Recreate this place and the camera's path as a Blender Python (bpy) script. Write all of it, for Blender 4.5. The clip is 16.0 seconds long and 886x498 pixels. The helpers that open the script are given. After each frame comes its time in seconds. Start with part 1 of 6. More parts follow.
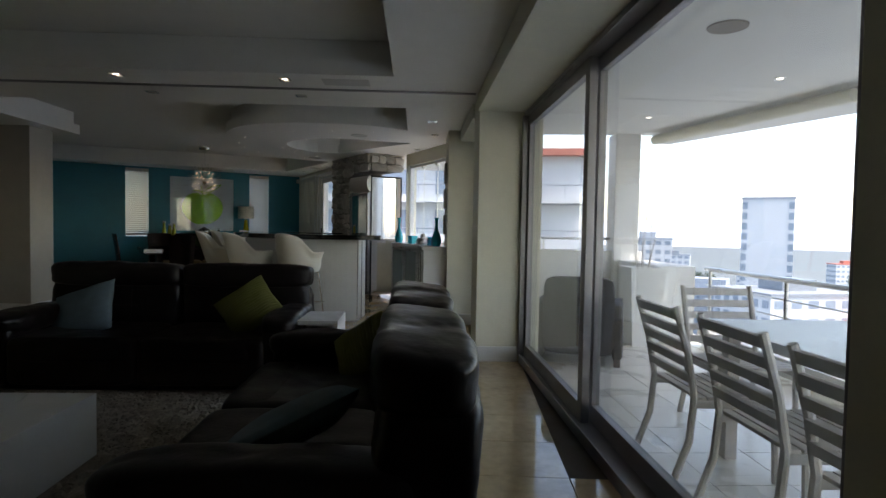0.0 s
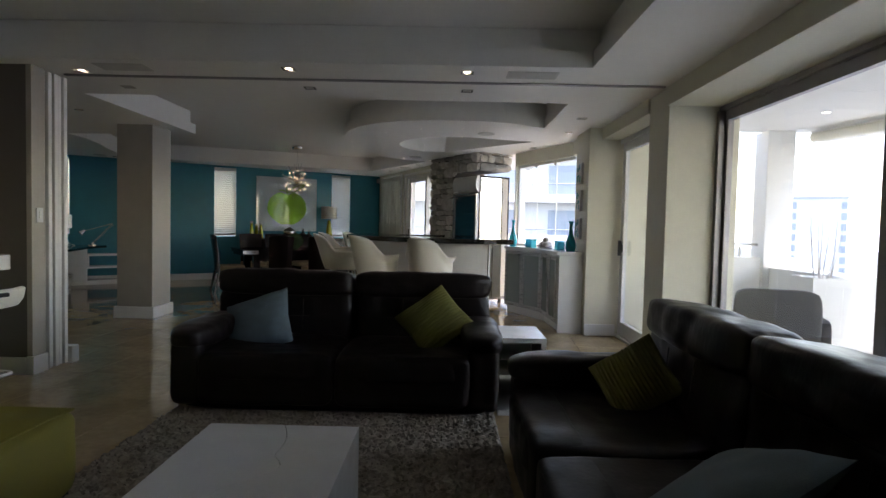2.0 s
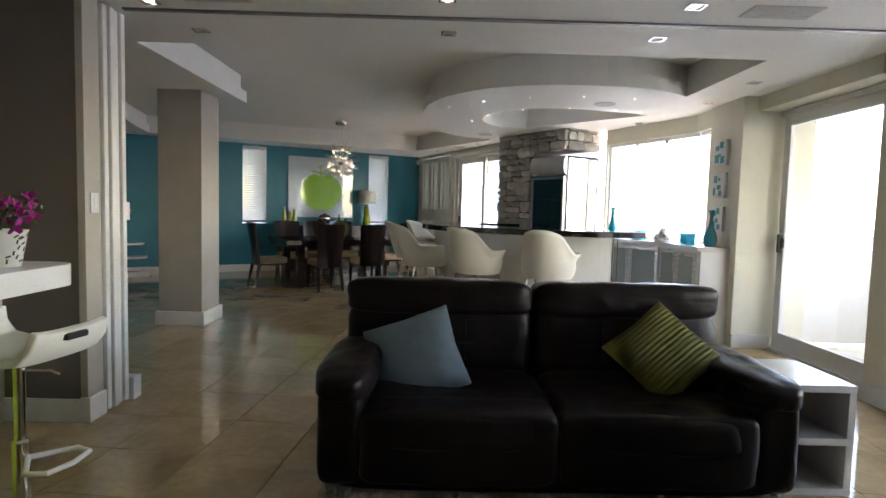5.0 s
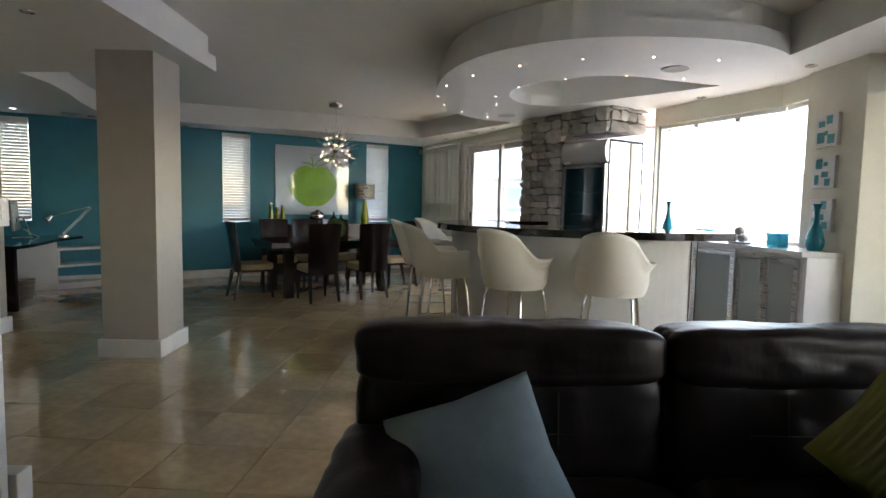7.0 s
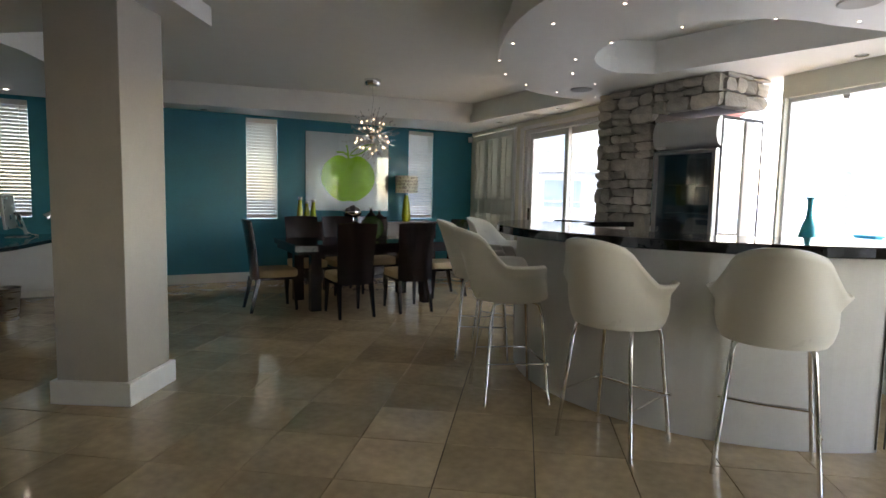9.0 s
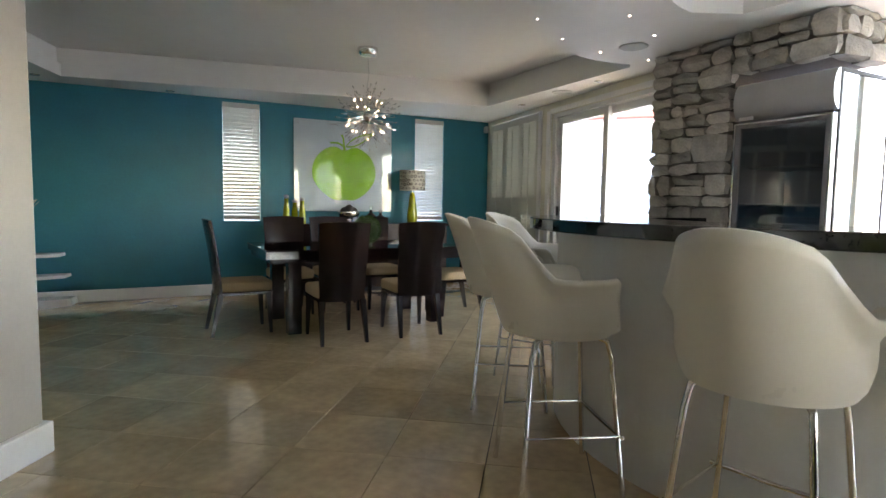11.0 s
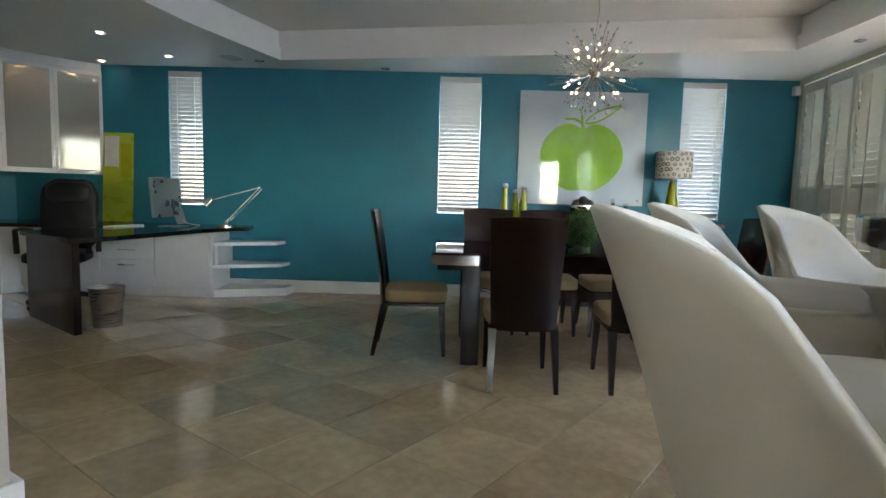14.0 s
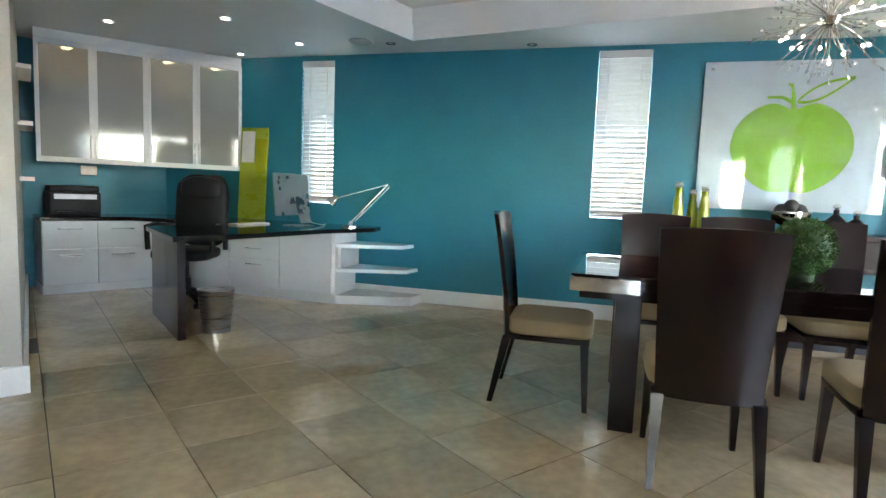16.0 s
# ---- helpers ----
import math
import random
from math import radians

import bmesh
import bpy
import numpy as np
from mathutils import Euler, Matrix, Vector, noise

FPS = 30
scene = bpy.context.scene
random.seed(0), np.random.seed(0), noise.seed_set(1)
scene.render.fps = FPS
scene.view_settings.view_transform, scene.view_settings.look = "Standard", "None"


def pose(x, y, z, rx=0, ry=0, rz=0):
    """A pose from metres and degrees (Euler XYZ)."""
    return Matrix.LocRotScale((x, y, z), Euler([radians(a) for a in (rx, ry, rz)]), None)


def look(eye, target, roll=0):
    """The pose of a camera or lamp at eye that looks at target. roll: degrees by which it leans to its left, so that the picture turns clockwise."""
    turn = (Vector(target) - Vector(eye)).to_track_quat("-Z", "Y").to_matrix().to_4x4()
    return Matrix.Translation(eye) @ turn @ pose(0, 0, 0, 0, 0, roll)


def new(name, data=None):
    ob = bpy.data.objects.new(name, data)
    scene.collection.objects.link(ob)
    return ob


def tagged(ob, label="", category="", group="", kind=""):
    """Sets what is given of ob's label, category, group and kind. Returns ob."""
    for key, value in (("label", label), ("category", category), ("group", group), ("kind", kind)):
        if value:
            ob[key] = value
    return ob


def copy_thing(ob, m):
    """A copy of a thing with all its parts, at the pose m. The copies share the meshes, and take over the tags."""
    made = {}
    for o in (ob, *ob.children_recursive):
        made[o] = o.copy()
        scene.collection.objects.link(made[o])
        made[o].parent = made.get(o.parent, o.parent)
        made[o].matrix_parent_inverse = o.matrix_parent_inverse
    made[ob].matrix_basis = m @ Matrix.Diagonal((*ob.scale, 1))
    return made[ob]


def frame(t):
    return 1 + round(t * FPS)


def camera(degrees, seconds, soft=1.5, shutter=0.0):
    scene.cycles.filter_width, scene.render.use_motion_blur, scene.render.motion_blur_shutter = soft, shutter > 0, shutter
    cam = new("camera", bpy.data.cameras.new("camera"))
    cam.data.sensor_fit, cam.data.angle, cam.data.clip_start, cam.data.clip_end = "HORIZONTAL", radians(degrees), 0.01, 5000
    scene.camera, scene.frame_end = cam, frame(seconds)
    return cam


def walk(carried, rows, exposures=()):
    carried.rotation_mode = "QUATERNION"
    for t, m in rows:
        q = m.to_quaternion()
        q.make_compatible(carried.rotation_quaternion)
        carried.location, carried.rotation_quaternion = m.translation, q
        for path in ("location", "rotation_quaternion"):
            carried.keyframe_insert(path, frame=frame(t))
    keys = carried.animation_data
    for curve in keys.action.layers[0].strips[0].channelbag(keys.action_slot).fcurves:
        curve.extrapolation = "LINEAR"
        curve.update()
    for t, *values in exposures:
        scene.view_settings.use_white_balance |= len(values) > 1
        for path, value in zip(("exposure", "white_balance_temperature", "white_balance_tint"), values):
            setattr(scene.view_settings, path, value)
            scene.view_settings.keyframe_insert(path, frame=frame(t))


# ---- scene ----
cam = camera(76.0, 16.0)
PATH = [
    (0, (-0.163, -0.551, 1.248), (-0.064, 1.445, 1.174), 1.0),
    (0.5, (-0.472, -0.466, 1.274), (-0.399, 1.531, 1.194), 0.9),
    (1, (-0.794, -0.324, 1.239), (-0.747, 1.674, 1.164), 1.1),
    (1.5, (-1.119, -0.184, 1.27), (-1.109, 1.815, 1.192), 1.2),
    (2, (-1.425, -0.1, 1.285), (-1.44, 1.899, 1.204), 1.3),
    (2.5, (-1.725, -0.003, 1.287), (-1.741, 1.995, 1.206), 1.4),
    (3, (-1.982, 0.144, 1.282), (-2.0, 2.142, 1.196), 1.6),
    (3.5, (-2.226, 0.315, 1.286), (-2.238, 2.312, 1.187), 1.7),
    (4, (-2.425, 0.544, 1.275), (-2.429, 2.541, 1.157), 1.6),
    (4.2, (-2.489, 0.649, 1.289), (-2.488, 2.645, 1.16), 1.6),
    (6.5, (-3.001, 2.162, 1.324), (-2.949, 4.156, 1.177), 1.2),
    (7, (-2.999, 2.503, 1.319), (-2.952, 4.496, 1.162), 1.1),
    (7.5, (-3.004, 2.881, 1.302), (-2.965, 4.874, 1.14), 1.0),
    (8, (-3.012, 3.242, 1.302), (-3.0, 5.235, 1.131), 1.0),
    (8.5, (-3.048, 3.566, 1.324), (-3.118, 5.557, 1.146), 1.1),
    (9, (-3.129, 3.872, 1.337), (-3.231, 5.861, 1.155), 1.2),
    (9.2, (-3.167, 3.985, 1.355), (-3.263, 5.974, 1.171), 1.2),
    (11.3, (-3.184, 5.373, 1.153), (-3.357, 7.359, 0.999), 0.8),
    (11.5, (-3.148, 5.445, 1.133), (-3.345, 7.429, 0.976), 0.8),
    (12, (-3.058, 5.725, 1.194), (-3.414, 7.683, 1.001), 1.1),
    (12.5, (-2.974, 6.034, 1.209), (-3.529, 7.945, 1.011), 1.3),
    (13, (-2.948, 6.349, 1.184), (-3.691, 8.196, 0.992), 1.4),
    (13.5, (-2.98, 6.638, 1.156), (-3.896, 8.406, 0.97), 1.5),
    (14, (-3.031, 6.902, 1.155), (-4.098, 8.583, 0.965), 1.5),
    (14.5, (-3.103, 7.13, 1.161), (-4.292, 8.727, 0.969), 1.8),
    (15, (-3.204, 7.368, 1.165), (-4.51, 8.87, 0.969), 1.9),
    (15.5, (-3.332, 7.547, 1.162), (-4.738, 8.957, 0.964), 2.0),
    (16, (-3.497, 7.75, 1.135), (-4.98, 9.077, 0.935), 2.2),
]
EXPOSURES = [(0, 2.35, 7700, 18), (1.5, 2.9, 7700, 23), (2.5, 3.5, 7900, 23),
             (3.5, 4.0, 8000, 24), (4.2, 4.25, 8000, 24), (6.5, 4.15, 8000, 23),
             (8, 3.95, 8000, 23), (9, 3.95, 8000, 23), (12, 4.75, 7800, 22),
             (13.5, 4.72, 7500, 22), (14.5, 5.0, 7300, 19), (15, 5.2, 7200, 18),
             (16, 5.65, 7100, 18)]
walk(cam, [(t, look(eye, target, roll)) for t, eye, target, roll in PATH], EXPOSURES)

# ---- light ----
world = bpy.data.worlds.new("sky")
scene.world = world
world.use_nodes = True
wn = world.node_tree
sky = wn.nodes.new("ShaderNodeTexSky")
sky.sky_type, sky.sun_disc = "NISHITA", False
sky.sun_elevation, sky.sun_rotation = radians(62), radians(128)
sky.air_density, sky.dust_density, sky.ozone_density = 1.0, 1.2, 1.0
wn.links.new(sky.outputs[0], wn.nodes["Background"].inputs[0])
wn.nodes["Background"].inputs[1].default_value = 0.15
sun = new("sun", bpy.data.lights.new("sun", "SUN"))
sun.data.energy, sun.data.angle, sun.data.color = 2.0, radians(15), (1.0, 0.97, 0.92)
sun.matrix_world = look((0, 0, 0), (-math.sin(radians(128)) * math.cos(radians(62)), -math.cos(radians(128)) * math.cos(radians(62)), -math.sin(radians(62))))


# ---- materials ----
def material(name, color, rough=0.5, metal=0.0, vary=0.12, scale=6.0, fine=60.0, bump=0.1, emit=0.0, coat=0.0, per_object=0.0, stretch=(1, 1, 1), spec=0.5, depth=0.004):
    """A surface with two scales of variation in tone and roughness and a fine relief."""
    m = bpy.data.materials.new(name)
    m.use_nodes = True
    n, l = m.node_tree.nodes, m.node_tree.links
    b = n["Principled BSDF"]
    tc = n.new("ShaderNodeTexCoord")
    mp = n.new("ShaderNodeMapping")
    mp.inputs["Scale"].default_value = stretch
    l.new(tc.outputs["Object"], mp.inputs[0])
    big, small = n.new("ShaderNodeTexNoise"), n.new("ShaderNodeTexNoise")
    big.inputs["Scale"].default_value, small.inputs["Scale"].default_value = scale, fine
    big.inputs["Detail"].default_value, small.inputs["Detail"].default_value = 4, 3
    l.new(mp.outputs[0], big.inputs["Vector"])
    l.new(mp.outputs[0], small.inputs["Vector"])
    add = n.new("ShaderNodeMath")
    add.operation = "ADD"
    l.new(big.outputs[0], add.inputs[0])
    half = n.new("ShaderNodeMath")
    half.operation, half.inputs[1].default_value = "MULTIPLY", 0.5
    l.new(small.outputs[0], half.inputs[0])
    l.new(half.outputs[0], add.inputs[1])
    rng = n.new("ShaderNodeMapRange")
    rng.inputs[1].default_value, rng.inputs[2].default_value = 0.45, 1.05
    rng.inputs[3].default_value, rng.inputs[4].default_value = 1 - vary, 1 + vary
    l.new(add.outputs[0], rng.inputs[0])
    value = rng.outputs[0]
    if per_object:
        info = n.new("ShaderNodeObjectInfo")
        r2 = n.new("ShaderNodeMapRange")
        r2.inputs[3].default_value, r2.inputs[4].default_value = 1 - per_object, 1 + per_object
        l.new(info.outputs["Random"], r2.inputs[0])
        mul = n.new("ShaderNodeMath")
        mul.operation = "MULTIPLY"
        l.new(value, mul.inputs[0])
        l.new(r2.outputs[0], mul.inputs[1])
        value = mul.outputs[0]
    hsv = n.new("ShaderNodeHueSaturation")
    hsv.inputs["Color"].default_value = (*color, 1)
    l.new(value, hsv.inputs["Value"])
    l.new(hsv.outputs[0], b.inputs["Base Color"])
    rr = n.new("ShaderNodeMapRange")
    rr.inputs[1].default_value, rr.inputs[2].default_value = 0.3, 0.7
    rr.inputs[3].default_value, rr.inputs[4].default_value = rough * 0.8, min(1, rough * 1.2)
    l.new(big.outputs[0], rr.inputs[0])
    l.new(rr.outputs[0], b.inputs["Roughness"])
    b.inputs["Metallic"].default_value = metal
    b.inputs["Specular IOR Level"].default_value = spec
    b.inputs["Coat Weight"].default_value = coat
    if bump:
        bp = n.new("ShaderNodeBump")
        bp.inputs["Strength"].default_value, bp.inputs["Distance"].default_value = bump, depth
        l.new(small.outputs[0], bp.inputs["Height"])
        l.new(bp.outputs[0], b.inputs["Normal"])
    if emit:
        b.inputs["Emission Color"].default_value = (*color, 1)
        b.inputs["Emission Strength"].default_value = emit
    return m


def glass_material(name, tint=(0.97, 0.99, 0.98), rough=0.0, gloss=1.0, milky=0.0):
    """A thin pane: clear with a Fresnel gloss; milky mixes in a frosted body."""
    m = bpy.data.materials.new(name)
    m.use_nodes = True
    n, l = m.node_tree.nodes, m.node_tree.links
    n.remove(n["Principled BSDF"])
    out = n["Material Output"]
    clear, shine, mix, fr = n.new("ShaderNodeBsdfTransparent"), n.new("ShaderNodeBsdfGlossy"), n.new("ShaderNodeMixShader"), n.new("ShaderNodeLayerWeight")
    clear.inputs[0].default_value = (*tint, 1)
    shine.inputs["Roughness"].default_value = rough
    steep, k = n.new("ShaderNodeMath"), n.new("ShaderNodeMath")
    steep.operation, steep.inputs[1].default_value = "POWER", 4.0
    l.new(fr.outputs["Facing"], steep.inputs[0])
    k.operation, k.inputs[1].default_value, k.inputs[2].default_value, k.use_clamp = "MULTIPLY_ADD", 0.7 * gloss, 0.03 * gloss, True
    l.new(steep.outputs[0], k.inputs[0])
    l.new(k.outputs[0], mix.inputs[0])
    base = clear.outputs[0]
    if milky:
        d, m2 = n.new("ShaderNodeBsdfDiffuse"), n.new("ShaderNodeMixShader")
        d.inputs[0].default_value = (*tint, 1)
        m2.inputs[0].default_value = milky
        l.new(clear.outputs[0], m2.inputs[1])
        l.new(d.outputs[0], m2.inputs[2])
        base = m2.outputs[0]
    l.new(base, mix.inputs[1])
    l.new(shine.outputs[0], mix.inputs[2])
    l.new(mix.outputs[0], out.inputs[0])
    return m


M = {
    "ceiling": material("ceiling_paint", (0.85, 0.84, 0.81), 0.6, vary=0.03, bump=0.04),
    "cream": material("cream_paint", (0.72, 0.69, 0.56), 0.55, vary=0.05, bump=0.08),
    "stone_paint": material("greige_paint", (0.46, 0.425, 0.365), 0.5, vary=0.06, bump=0.08),
    "taupe": material("taupe_paint", (0.135, 0.12, 0.105), 0.55, vary=0.06, bump=0.08),
    "teal": material("teal_paint", (0.011, 0.220, 0.295), 0.42, vary=0.10, scale=2.5, fine=35, bump=0.12),
    "white": material("white_lacquer", (0.80, 0.80, 0.79), 0.22, vary=0.03, bump=0.02),
    "trim": material("white_satin", (0.80, 0.79, 0.76), 0.35, vary=0.04, bump=0.03),
    "barpaint": material("bar_front_paint", (0.74, 0.73, 0.70), 0.4, vary=0.04, bump=0.05),
    "shell": material("white_plastic", (0.84, 0.81, 0.73), 0.33, vary=0.02, bump=0.02),
    "alu": material("grey_aluminium", (0.30, 0.29, 0.30), 0.42, 0.7, vary=0.06),
    "alu_white": material("white_aluminium", (0.74, 0.74, 0.73), 0.35, vary=0.03),
    "chrome": material("chrome", (0.75, 0.74, 0.72), 0.10, 1.0, vary=0.04, bump=0.0),
    "mirror_steel": material("polished_steel", (0.72, 0.74, 0.76), 0.06, 1.0, vary=0.05, bump=0.0),
    "steel_paint": material("silver_paint", (0.50, 0.49, 0.47), 0.35, 0.3, vary=0.05),
    "steel": material("brushed_steel", (0.55, 0.55, 0.54), 0.3, 1.0, vary=0.1, stretch=(1, 1, 20)),
    "leather": material("brown_leather", (0.010, 0.0072, 0.0075), 0.36, vary=0.3, scale=7, fine=42, bump=0.16, spec=0.2, stretch=(1, 1, 0.35), depth=0.008),
    "stitch": material("stitching", (0.018, 0.013, 0.013), 0.6),
    "granite": material("black_granite", (0.012, 0.011, 0.011), 0.08, vary=0.5, scale=40, fine=200, bump=0.0),
    "espresso": material("espresso_veneer", (0.013, 0.0042, 0.0036), 0.20, vary=0.35, scale=5, fine=40, bump=0.02, coat=0.06, stretch=(1, 1, 0.12), spec=0.4),
    "seat": material("beige_upholstery", (0.46, 0.35, 0.20), 0.85, vary=0.08, fine=300, bump=0.3),
    "blue_cloth": material("grey_blue_cloth", (0.13, 0.185, 0.215), 0.8, vary=0.18, scale=18, fine=250, bump=0.3),
    "green_cloth": material("olive_green_cloth", (0.125, 0.125, 0.028), 0.85, vary=0.15, fine=250, bump=0.3),
    "lime_cloth": material("lime_corduroy", (0.20, 0.165, 0.026), 0.9, vary=0.12, fine=200, bump=0.3),
    "lime": material("lime_lacquer", (0.36, 0.44, 0.03), 0.3, vary=0.06),
    "lime_glaze": material("lime_glaze", (0.38, 0.40, 0.02), 0.15, vary=0.15, coat=0.5),
    "apple": material("apple_green_print", (0.30, 0.58, 0.01), 0.3, vary=0.05, bump=0.0, coat=1.0),
    "print": material("pale_print", (0.70, 0.74, 0.80), 0.3, vary=0.03, bump=0.0, coat=1.0),
    "rug": material("rug_wool", (0.30, 0.255, 0.21), 0.95, vary=0.35, scale=9, fine=90, bump=0.4),
    "fridge_dark": material("dark_fridge_interior", (0.28, 0.33, 0.37), 0.4),
    "turquoise": material("turquoise_glaze", (0.0, 0.30, 0.36), 0.12, vary=0.15, coat=0.6),
    "turq_glass": glass_material("turquoise_glass", (0.05, 0.55, 0.65), 0.05, 1.0, 0.45),
    "glass": glass_material("clear_glass", (0.93, 0.96, 0.96)),
    "clear": glass_material("crystal", (0.95, 0.95, 0.95), 0.02, 3.0, 0.12),
    "frost": glass_material("frosted_glass", (0.34, 0.39, 0.37), 0.22, 1.0, 0.85),
    "frost_lit": glass_material("frosted_cabinet_glass", (0.50, 0.51, 0.48), 0.06, 2.2, 0.6),
    "blind": material("white_slat", (0.66, 0.645, 0.60), 0.5, vary=0.04),
    "shutter": material("cream_shutter", (0.66, 0.65, 0.56), 0.45, vary=0.04),
    "black": material("black_plastic", (0.006, 0.006, 0.007), 0.5, vary=0.2, spec=0.3),
    "screen_back": material("grey_anodised", (0.42, 0.43, 0.44), 0.3, 0.8),
    "grass": material("boxwood_green", (0.05, 0.12, 0.02), 0.8, vary=0.5, scale=40, fine=120),
    "leaf": material("dark_leaf", (0.04, 0.09, 0.02), 0.6, vary=0.4, scale=30),
    "orchid": material("magenta_petal", (0.45, 0.012, 0.28), 0.6, vary=0.25, scale=30),
    "tile": material("travertine_tile", (0.55, 0.405, 0.235), 0.085, vary=0.27, scale=2.8, fine=18, bump=0.01, per_object=0.12, coat=0.35),
    "grout": material("dark_grout", (0.07, 0.055, 0.04), 0.8, vary=0.2),
    "rock": material("grey_field_stone", (0.46, 0.425, 0.37), 0.85, vary=0.28, scale=9, fine=55, bump=0.6, per_object=0.30, depth=0.012),
    # shade in the gaps between stones is put into this dark colour
    "mortar_shade": material("shadowed_mortar", (0.14, 0.125, 0.11), 0.95, vary=0.25, bump=0.4),
    "spot_glow": material("lit_lamp", (1.0, 0.93, 0.80), 0.4, bump=0.0, emit=1.3),
    "bulb_glow": material("lit_bulb", (1.0, 0.82, 0.60), 0.4, bump=0.0, emit=0.5),
    "cab_glow": material("warm_cabinet_lamp", (1.0, 0.72, 0.40), 0.4, bump=0.0, emit=1.6),
    "spot_off": material("unlit_lamp", (0.45, 0.44, 0.42), 0.3),
    "grille": material("speaker_grille", (0.62, 0.61, 0.58), 0.7, vary=0.06, fine=400, bump=0.4),
    "grille_dark": material("taupe_speaker_grille", (0.33, 0.30, 0.27), 0.7, vary=0.06, fine=400, bump=0.4),
    "balcony_tile": material("pale_balcony_tile", (0.70, 0.66, 0.58), 0.30, vary=0.08, scale=3, per_object=0.05),
    "teak": material("weathered_teak", (0.50, 0.47, 0.44), 0.75, vary=0.2, scale=12, fine=90, bump=0.3),
    "table_grey": material("grey_table_top", (0.58, 0.59, 0.60), 0.40, vary=0.1),
    "wicker": material("dark_wicker", (0.06, 0.055, 0.055), 0.7, vary=0.4, fine=120, bump=0.6),
    "render": material("white_render", (0.76, 0.75, 0.72), 0.7, vary=0.06, bump=0.15),
    # town walls and windows: bluish base colours with the distance haze mixed in
    "far_white": material("far_white_render_hazed", (0.50, 0.52, 0.55), 0.8, vary=0.05, scale=0.1, fine=1),
    "far_grey": material("far_grey_render_hazed", (0.24, 0.27, 0.31), 0.8, vary=0.10, scale=0.1, fine=1, per_object=0.2),
    "far_window_hazed": material("far_window_hazed", (0.20, 0.25, 0.31), 0.3, vary=0.1, scale=0.3, fine=1),
    "far_roof": material("red_roof", (0.42, 0.13, 0.10), 0.8, vary=0.15, scale=1),
    "far_tree": material("far_tree_leaf", (0.07, 0.10, 0.07), 0.9, vary=0.4, scale=0.5, fine=3),
    "land": material("town_ground", (0.10, 0.12, 0.13), 0.9, vary=0.35, scale=0.02, fine=0.3, bump=0.0),
    "lampshade": material("cream_lampshade", (0.72, 0.70, 0.60), 0.8, vary=0.04),
    "dark_print": material("brown_print", (0.10, 0.07, 0.045), 0.8),
    "teal_print": material("teal_print", (0.04, 0.30, 0.33), 0.6),
    "paper": material("paper", (0.75, 0.75, 0.72), 0.8),
}


# ---- mesh helpers ----
def finish(name, bm, mat, parent=None, smooth=False, m=None, bevel=0.0):
    if bevel:
        bmesh.ops.bevel(bm, geom=[e for e in bm.edges if e.is_manifold and e.calc_face_angle(0) > 0.6], offset=bevel, segments=2, affect="EDGES", profile=0.6)
    bmesh.ops.recalc_face_normals(bm, faces=bm.faces)
    me = bpy.data.meshes.new(name)
    for f in bm.faces:
        f.smooth = smooth
    bm.to_mesh(me)
    bm.free()
    me.materials.append(M[mat] if isinstance(mat, str) else mat)
    if smooth:
        me.set_sharp_from_angle(angle=radians(40))
    ob = new(name, me)
    if parent:
        ob.parent = parent
    if m is not None:
        ob.matrix_basis = m
    return ob


def add_box(bm, x0, x1, y0, y1, z0, z1, m=None):
    made = bmesh.ops.create_cube(bm, size=1.0)["verts"]
    for v in made:
        v.co = Vector(((x0 + x1) / 2 + v.co.x * (x1 - x0), (y0 + y1) / 2 + v.co.y * (y1 - y0), (z0 + z1) / 2 + v.co.z * (z1 - z0)))
        if m is not None:
            v.co = m @ v.co
    return made


def box(name, x0, x1, y0, y1, z0, z1, mat, parent=None, m=None, bevel=0.004):
    bm = bmesh.new()
    add_box(bm, x0, x1, y0, y1, z0, z1)
    return finish(name, bm, mat, parent, False, m, bevel)


def boxes(name, rows, mat, parent=None, m=None, bevel=0.0):
    bm = bmesh.new()
    for r in rows:
        add_box(bm, *r)
    return finish(name, bm, mat, parent, False, m, bevel)


def prism(name, loop, z0, z1, mat, holes=(), parent=None, m=None, bevel=0.0):
    """A flat slab over a plan outline, with holes through it."""
    bm = bmesh.new()
    edges = []
    for pts in (loop, *holes):
        vs = [bm.verts.new((p[0], p[1], z0)) for p in pts]
        edges += [bm.edges.new((vs[i], vs[(i + 1) % len(vs)])) for i in range(len(vs))]
    bmesh.ops.triangle_fill(bm, use_beauty=True, use_dissolve=False, edges=edges)
    bmesh.ops.recalc_face_normals(bm, faces=bm.faces)
    up = bmesh.ops.extrude_face_region(bm, geom=list(bm.faces))
    for v in up["geom"]:
        if isinstance(v, bmesh.types.BMVert):
            v.co.z = z1
    return finish(name, bm, mat, parent, False, m, bevel)


def add_tube(bm, pts, r, sides=10):
    pts = [Vector(p) for p in pts]
    rings = []
    for i, p in enumerate(pts):
        d = (pts[min(i + 1, len(pts) - 1)] - pts[max(i - 1, 0)]).normalized()
        a = d.orthogonal().normalized() if not rings else (rings[-1][1] - d * rings[-1][1].dot(d)).normalized()
        b = d.cross(a)
        rr = r[i] if isinstance(r, (list, tuple)) else r
        rings.append(([bm.verts.new(p + rr * (math.cos(k * math.tau / sides) * a + math.sin(k * math.tau / sides) * b)) for k in range(sides)], a))
    for (u, _), (v, _) in zip(rings, rings[1:]):
        for k in range(sides):
            bm.faces.new((u[k], u[(k + 1) % sides], v[(k + 1) % sides], v[k]))
    bm.faces.new(rings[0][0][::-1])
    bm.faces.new(rings[-1][0])


